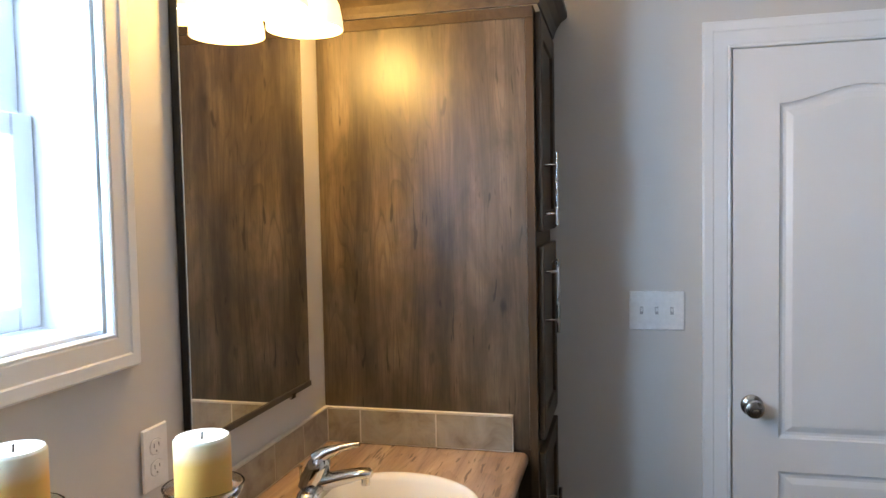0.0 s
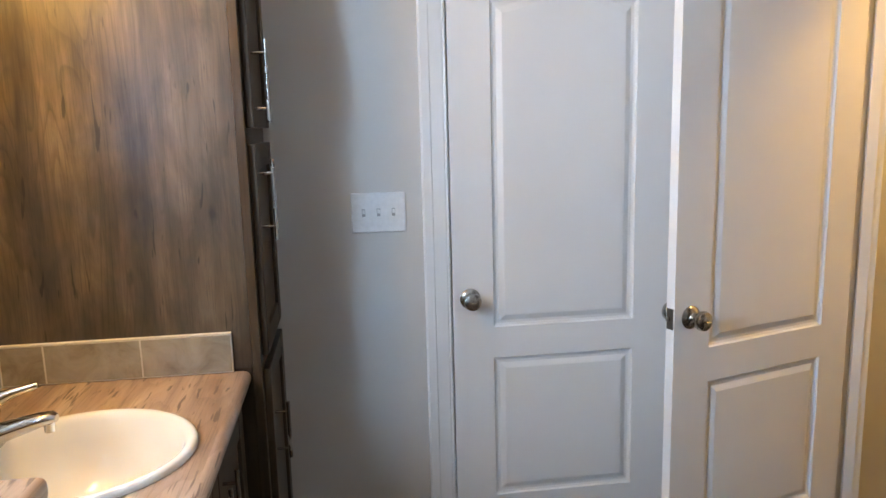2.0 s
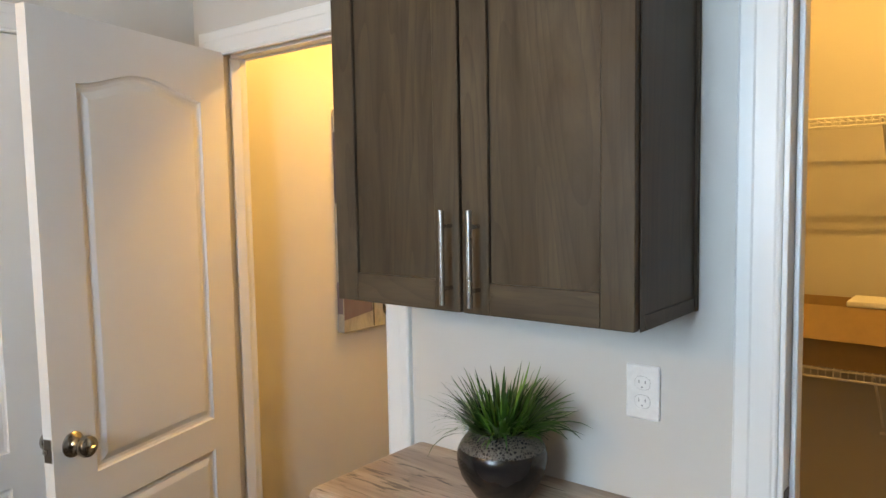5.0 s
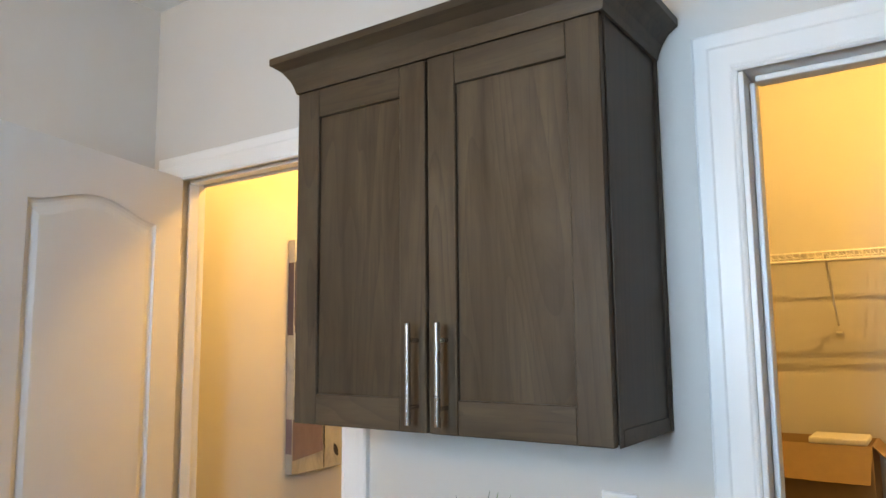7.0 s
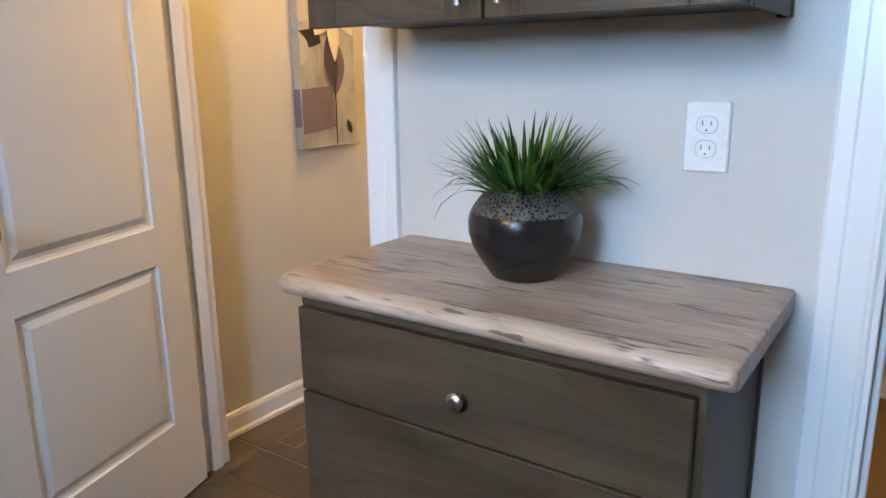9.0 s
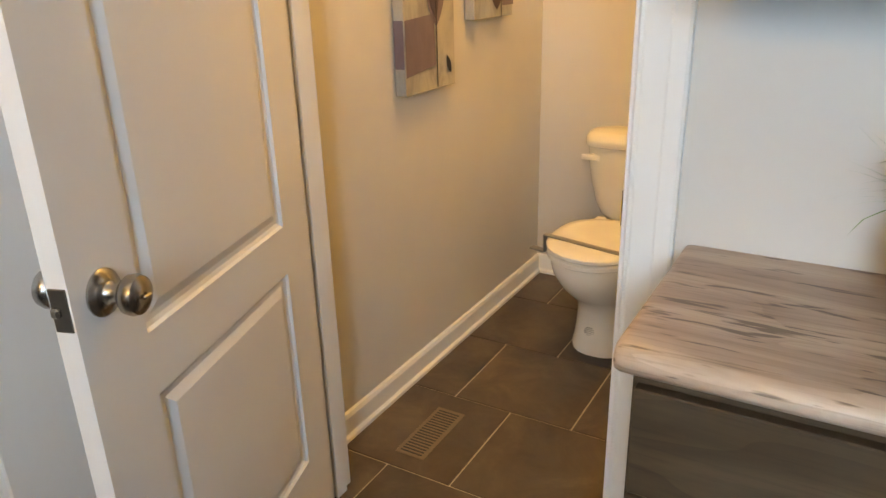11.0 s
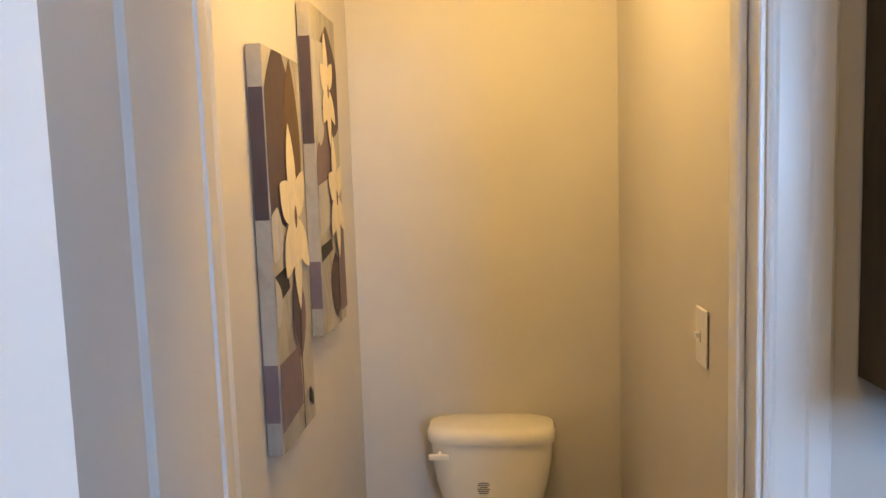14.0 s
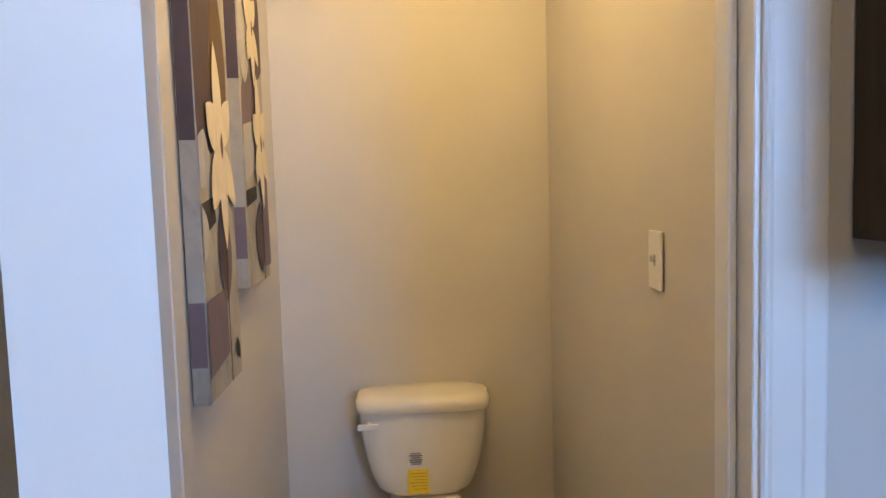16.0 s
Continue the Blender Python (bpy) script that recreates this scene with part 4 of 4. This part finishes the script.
def flat_bar(a, b, half, z0, z1):
    bm = bmesh.new()
    vs = [bm.verts.new((q.x + s * n.x * half, q.y + s * n.y * half, z)) for z in (z0, z1) for q, s in ((a, -1), (a, 1), (b, 1), (b, -1))]
    for f in ((0, 1, 2, 3), (4, 5, 6, 7), (0, 1, 5, 4), (1, 2, 6, 5), (2, 3, 7, 6), (3, 0, 4, 7)):
        bm.faces.new([vs[i] for i in f])
    return bm


part("bar", flat_bar(p0, p1, 0.011, 0.4565, 0.4610), STRAP, strap)
part("bracket", flat_bar(p0, p0 + d * 0.004, 0.011, 0.402, 0.4564), STRAP, strap)
part("bracket", flat_bar(p1 - d * 0.004, p1, 0.011, 0.402, 0.4564), STRAP, strap)
part("foot", flat_bar(p0 - d * 0.055, p0 + d * 0.004, 0.013, 0.396, 0.4015), STRAP, strap)
part("foot", flat_bar(p1 - d * 0.004, p1 + d * 0.045, 0.013, 0.396, 0.4015), STRAP, strap)

cover_plate("light_switch", "white toggle switch plate in the toilet room", lambda a, z, d: (2.318 + a, 1.523 + d, 1.245 + z), 1, "switch", 0.078, 0.125)

# canvases
CANVAS = Nodes("canvas_ground")
_a = CANVAS.noise(CANVAS.mapped((2.2, 2.2, 1.0)), 4.5, 5, 0.6, 0.8)
_b3 = CANVAS.noise(CANVAS.coord.outputs["Object"], 420, 2)
CANVAS.set(CANVAS.mix(0.08, CANVAS.ramp(_a, [(0.30, (0.20, 0.185, 0.17)), (0.50, (0.36, 0.34, 0.30)), (0.70, (0.47, 0.43, 0.35))]), _b3), 0.75)
CANVAS.bump(_b3, 0.3, 0.001)
CANVAS = CANVAS.m


def pigment(name, c):
    n = Nodes(name)
    f = n.noise(n.mapped((3, 3, 1)), 9, 5, 0.65, 0.7)
    n.set(n.mix(f, tuple(v * 0.7 for v in c), tuple(min(1, v * 1.25) for v in c)), 0.72)
    return n.m


PLUM, MAUVE, PETAL, CHAR, PALE, BROWN = (pigment(*a) for a in (("plum", (0.075, 0.052, 0.062)), ("mauve", (0.165, 0.125, 0.15)), ("petal_cream", (0.70, 0.62, 0.46)), ("charcoal", (0.020, 0.018, 0.022)), ("pale_grey", (0.46, 0.45, 0.44)), ("umber", (0.11, 0.068, 0.040))))


def blob(shape, x, y, z):
    """A flat painted patch 0.4 mm thick on a canvas face: outline points (u, w) about (x, z)."""
    bm = bmesh.new()
    a = [bm.verts.new((x + u, y, z + w)) for u, w in shape]
    b = [bm.verts.new((x + u, y + 0.0004, z + w)) for u, w in shape]
    bm.faces.new(a)
    k = len(a)
    for i in range(k):
        bm.faces.new((a[i], a[(i + 1) % k], b[(i + 1) % k], b[i]))
    return bm


def leaf_shape(length, width, ang, steps=12, full=0.9):
    pts = []
    for s in (1, -1):
        for i in range(steps + 1):
            t = i / steps if s > 0 else 1 - i / steps
            w = s * width / 2 * math.sin(math.pi * t ** full) ** 0.8
            if 0 < i < steps or s > 0:
                pts.append((w, t * length))
    c, sn = math.cos(ang), math.sin(ang)
    return [(u * c + w * sn, -u * sn + w * c) for u, w in pts]


def picture(x0, x1, z0, z1, label, shapes):
    ob = thing("canvas_picture", ((x0 + x1) / 2, 2.497, z0), label, "picture", "flower canvases")
    part("canvas", box(x0, 2.4595, z0, x1, 2.4965, z1, 0.002), CANVAS, ob)
    w, h = x1 - x0, z1 - z0
    for i, (nm, shape, u, v, mat) in enumerate(shapes):
        x, z = x0 + u * w, z1 - v * h
        shape = [(min(max(a, x0 + 0.001 - x), x1 - 0.001 - x), min(max(b, z0 + 0.001 - z), z1 - 0.001 - z)) for a, b in shape]
        part(nm, blob(shape, x, 2.4590 - 0.00045 * i, z), mat, ob)
    # paint carried round the visible side edge
    for v0, v1, mat in ((0.10, 0.415, PLUM), (0.77, 0.915, MAUVE)):
        part("side_paint", box(x0 - 0.0006, 2.462, z1 - v1 * h, x0 - 0.0001, 2.4945, z1 - v0 * h), mat, ob)


def flower(u, v, s):
    out = []
    for ang, ln, wd in ((-5, 0.200, 0.062), (40, 0.130, 0.072), (-52, 0.120, 0.088), (140, 0.150, 0.068), (178, 0.200, 0.056), (-146, 0.145, 0.082)):
        out.append(("petal", leaf_shape(ln * s, wd * s, radians(ang)), u, v, PETAL))
    out.append(("flower_eye", leaf_shape(0.050 * s, 0.018 * s, 0), u + 0.01, v + 0.028, BROWN))
    return out


def rect(w, h, skew=0.0):
    return [(-w / 2, -h / 2 - skew), (w / 2, -h / 2 + skew), (w / 2 - 0.01, h / 2), (-w / 2, h / 2 - skew)]


picture(2.332, 2.624, 0.974, 1.906, "tall canvas print of cream flowers on plum and grey", [
    ("brush_mark", [(-0.05, -0.148), (0.05, -0.148), (0.045, 0.10), (0.01, 0.135), (-0.05, 0.143)], 0.19, 0.258, PLUM), ("backdrop_leaf", leaf_shape(0.44, 0.30, 0, 14, 0.75), 0.36, 0.44, PLUM), ("backdrop_leaf", leaf_shape(0.40, 0.15, 0.05, 12, 0.8), 0.62, 0.43, BROWN),
    ("brush_mark", rect(0.13, 0.07, 0.015), 0.16, 0.575, CHAR), ("brush_mark", leaf_shape(0.13, 0.11, 0.3), 0.03, 0.52, PALE), ("brush_mark", leaf_shape(0.13, 0.10, -0.3), 0.05, 0.68, PALE),
    ("brush_mark", rect(0.20, 0.16, 0.01), 0.24, 0.845, MAUVE), ("bud", leaf_shape(0.21, 0.11, math.pi), 0.60, 0.575, MAUVE), ("bud", leaf_shape(0.20, 0.07, 3.0), 0.50, 0.565, PLUM),
    ("stem", [(-0.0025, -0.30), (0.0025, -0.30), (0.003, 0.0), (-0.002, 0.0)], 0.60, 0.67, CHAR), ("brush_mark", leaf_shape(0.06, 0.025, -0.4), 0.88, 0.955, CHAR), *flower(0.58, 0.42, 1.15)])
picture(2.762, 3.058, 1.160, 2.096, "tall canvas print with two cream flowers on plum", [
    ("backdrop_leaf", leaf_shape(0.34, 0.32, 0, 14, 0.75), 0.60, 0.40, PLUM), ("backdrop_leaf", leaf_shape(0.30, 0.26, 0.1, 12, 0.8), 0.32, 0.66, MAUVE), ("brush_mark", rect(0.15, 0.19, 0.01), 0.20, 0.20, PALE),
    ("brush_mark", leaf_shape(0.14, 0.10, 0.0), 0.18, 0.42, PALE), ("brush_mark", rect(0.15, 0.15, 0.02), 0.20, 0.60, PALE), ("brush_mark", rect(0.14, 0.045, 0.012), 0.22, 0.735, CHAR),
    ("bud", leaf_shape(0.20, 0.13, math.pi), 0.55, 0.76, PLUM), ("brush_mark", rect(0.09, 0.30, 0.0), 0.84, 0.80, MAUVE), ("stem", [(-0.0025, -0.22), (0.0025, -0.22), (0.003, 0.0), (-0.002, 0.0)], 0.66, 0.77, CHAR), *flower(0.50, 0.24, 0.85), *flower(0.64, 0.58, 0.95)])

# floor register
vent = thing("floor_register", (2.117, 2.282, 0.0), "bronze metal floor register beside the wall", "vent")
bm = box(1.990, 2.234, 0.0005, 2.245, 2.330, 0.0045, 0.0012)
part("frame", bm, REGISTER, vent)
for i in range(18):
    part("slot", box(2.000 + i * 0.0132, 2.246, 0.0046, 2.0055 + i * 0.0132, 2.318, 0.0052), SLOT, vent)

# ---- closet ----
def wire_shelf(z, label):
    ob = thing("wire_shelf", (3.39, 0.4, z), label, "shelf", "closet wire shelves")
    y0, y1 = -1.0, 1.43
    for nm, x, zz, r in (("front_rail", 3.245, z, 0.0048), ("front_lip", 3.243, z - 0.030, 0.0048), ("back_rail", 3.527, z, 0.004), ("middle_rail", 3.39, z - 0.005, 0.004)):
        part(nm, tube([(x, y0, zz), (x, y1, zz)], r, 8), WIRE, ob)
    me = None
    for i in range(96):
        y = y0 + 0.01 + i * 0.0254
        if me is None:
            w = part("wire", tube([(3.529, 0, z + 0.0045), (3.247, 0, z + 0.0045), (3.241, 0, z), (3.240, 0, z - 0.030)], 0.0024, 5), WIRE, ob)
            me = w.data
            w.location.y = y
        else:
            w = new("wire", me)
            w.parent = ob
            w.location = (0, y, 0)
    for y in (-0.55, 0.656):
        br = part("bracket", tube([(3.248, y, z - 0.005), (3.520, y, z - 0.265)], 0.005, 8), WIRE, ob)
        part("bracket_foot", box(3.519, y - 0.012, z - 0.300, 3.534, y + 0.012, z - 0.290, 0.003), WIRE, br)
    return ob


wire_shelf(1.803, "white coated wire shelf with clothes rod lip")
wire_shelf(0.868, "lower white coated wire shelf holding a box")

carton = thing("cardboard_box", (3.38, 0.80, 0.876), "open cardboard box with folded-out flaps on a wire shelf", "box")
X0, X1, Y0, Y1, Z0, Z1 = 3.250, 3.515, 0.552, 1.06, 0.8755, 1.111
T = 0.004
part("base", box(X0, Y0, Z0, X1, Y1, Z0 + T), CARD, carton)
part("front_wall", box(X0, Y0, Z0 + T, X0 + T, Y1, Z1), CARD, carton)
part("rear_wall", box(X1 - T, Y0, Z0 + T, X1, Y1, Z1), CARD, carton)
part("end_wall", box(X0 + T, Y0, Z0 + T, X1 - T, Y0 + T, Z1), CARD, carton)
part("end_wall", box(X0 + T, Y1 - T, Z0 + T, X1 - T, Y1, Z1), CARD, carton)


def flap(a, b, c, dd):
    bm = bmesh.new()
    a, b, c, dd = map(Vector, (a, b, c, dd))
    nn = (b - a).cross(c - b).normalized() * 0.0035
    vs = [bm.verts.new(p) for p in (a, b, c, dd, a + nn, b + nn, c + nn, dd + nn)]
    for f in ((0, 1, 2, 3), (7, 6, 5, 4), (0, 4, 5, 1), (1, 5, 6, 2), (2, 6, 7, 3), (3, 7, 4, 0)):
        bm.faces.new([vs[i] for i in f])
    return bm


part("flap", flap((X0, Y0, Z1), (X0, Y1, Z1), (X0 - 0.055, Y1 - 0.02, Z1 - 0.120), (X0 - 0.055, Y0 + 0.01, Z1 - 0.125)), CARD, carton)
part("flap", flap((X1, Y0, Z1), (X0, Y0, Z1), (X0 + 0.02, Y0 - 0.095, Z1 - 0.10), (X1 - 0.02, Y0 - 0.085, Z1 - 0.09)), CARD, carton)
pad = thing("foam_pad", (3.34, 0.67, Z1), "flat white foam pad lying on the box", "pad")
part("pad", box(X0 - 0.008, 0.565, Z1 + 0.001, 3.42, 0.752, Z1 + 0.024, 0.006, seg=2), FOAM, pad)


# ---- floor pieces ----
floor = structure("floor", box(-0.94, -1.90, -0.10, 1.76, 2.60, -0.004), GROUT, "brown slate-look floor tiles in a running bond with light grout")
floor_2 = structure("floor_toilet", box(1.76, 1.422, -0.10, 3.75, 2.60, -0.004), GROUT, "brown slate-look floor tiles in a running bond with light grout")
floor_3 = structure("floor_closet", box(1.76, -1.90, -0.10, 3.75, 1.422, 0.004), CARPET, "brown closet carpet")
TX, TY, GAP = 0.398, 0.405, 0.0055
TILES = {}


def floor_tile(parent, x0, x1, y0, y1):
    w, h = round(x1 - x0, 3), round(y1 - y0, 3)
    if (w, h) not in TILES:
        bm = box(-w / 2, -h / 2, -0.006, w / 2, h / 2, 0, 0.0015)
        me = bpy.data.meshes.new("tile")
        bm.to_mesh(me)
        bm.free()
        me.materials.append(SLATE)
        TILES[(w, h)] = me
    ob = new("tile", TILES[(w, h)])
    ob.parent = parent
    ob.location = ((x0 + x1) / 2, (y0 + y1) / 2, 0)


for fl, ax0, ax1, ay0, ay1 in ((floor, -0.74, 1.765, -1.80, 2.50), (floor_2, 1.765, 3.44, 1.522, 2.50)):
    for r in range(-8, 8):
        x0, x1 = max(1.535 + r * TX, ax0) + GAP / 2, min(1.535 + (r + 1) * TX, ax1) - GAP / 2
        if fl is floor and r == 0:
            x1 = 1.765
        if fl is floor_2 and r == 0:
            x0 = 1.765
        if x1 - x0 < 0.03:
            continue
        shift = 2.318 if r % 2 == 0 else 2.115
        for c in range(-12, 3):
            y0, y1 = max(shift + c * TY, ay0) + GAP / 2, min(shift + (c + 1) * TY, ay1) - GAP / 2
            if y1 - y0 < 0.03:
                continue
            floor_tile(fl, x0, x1, y0, y1)
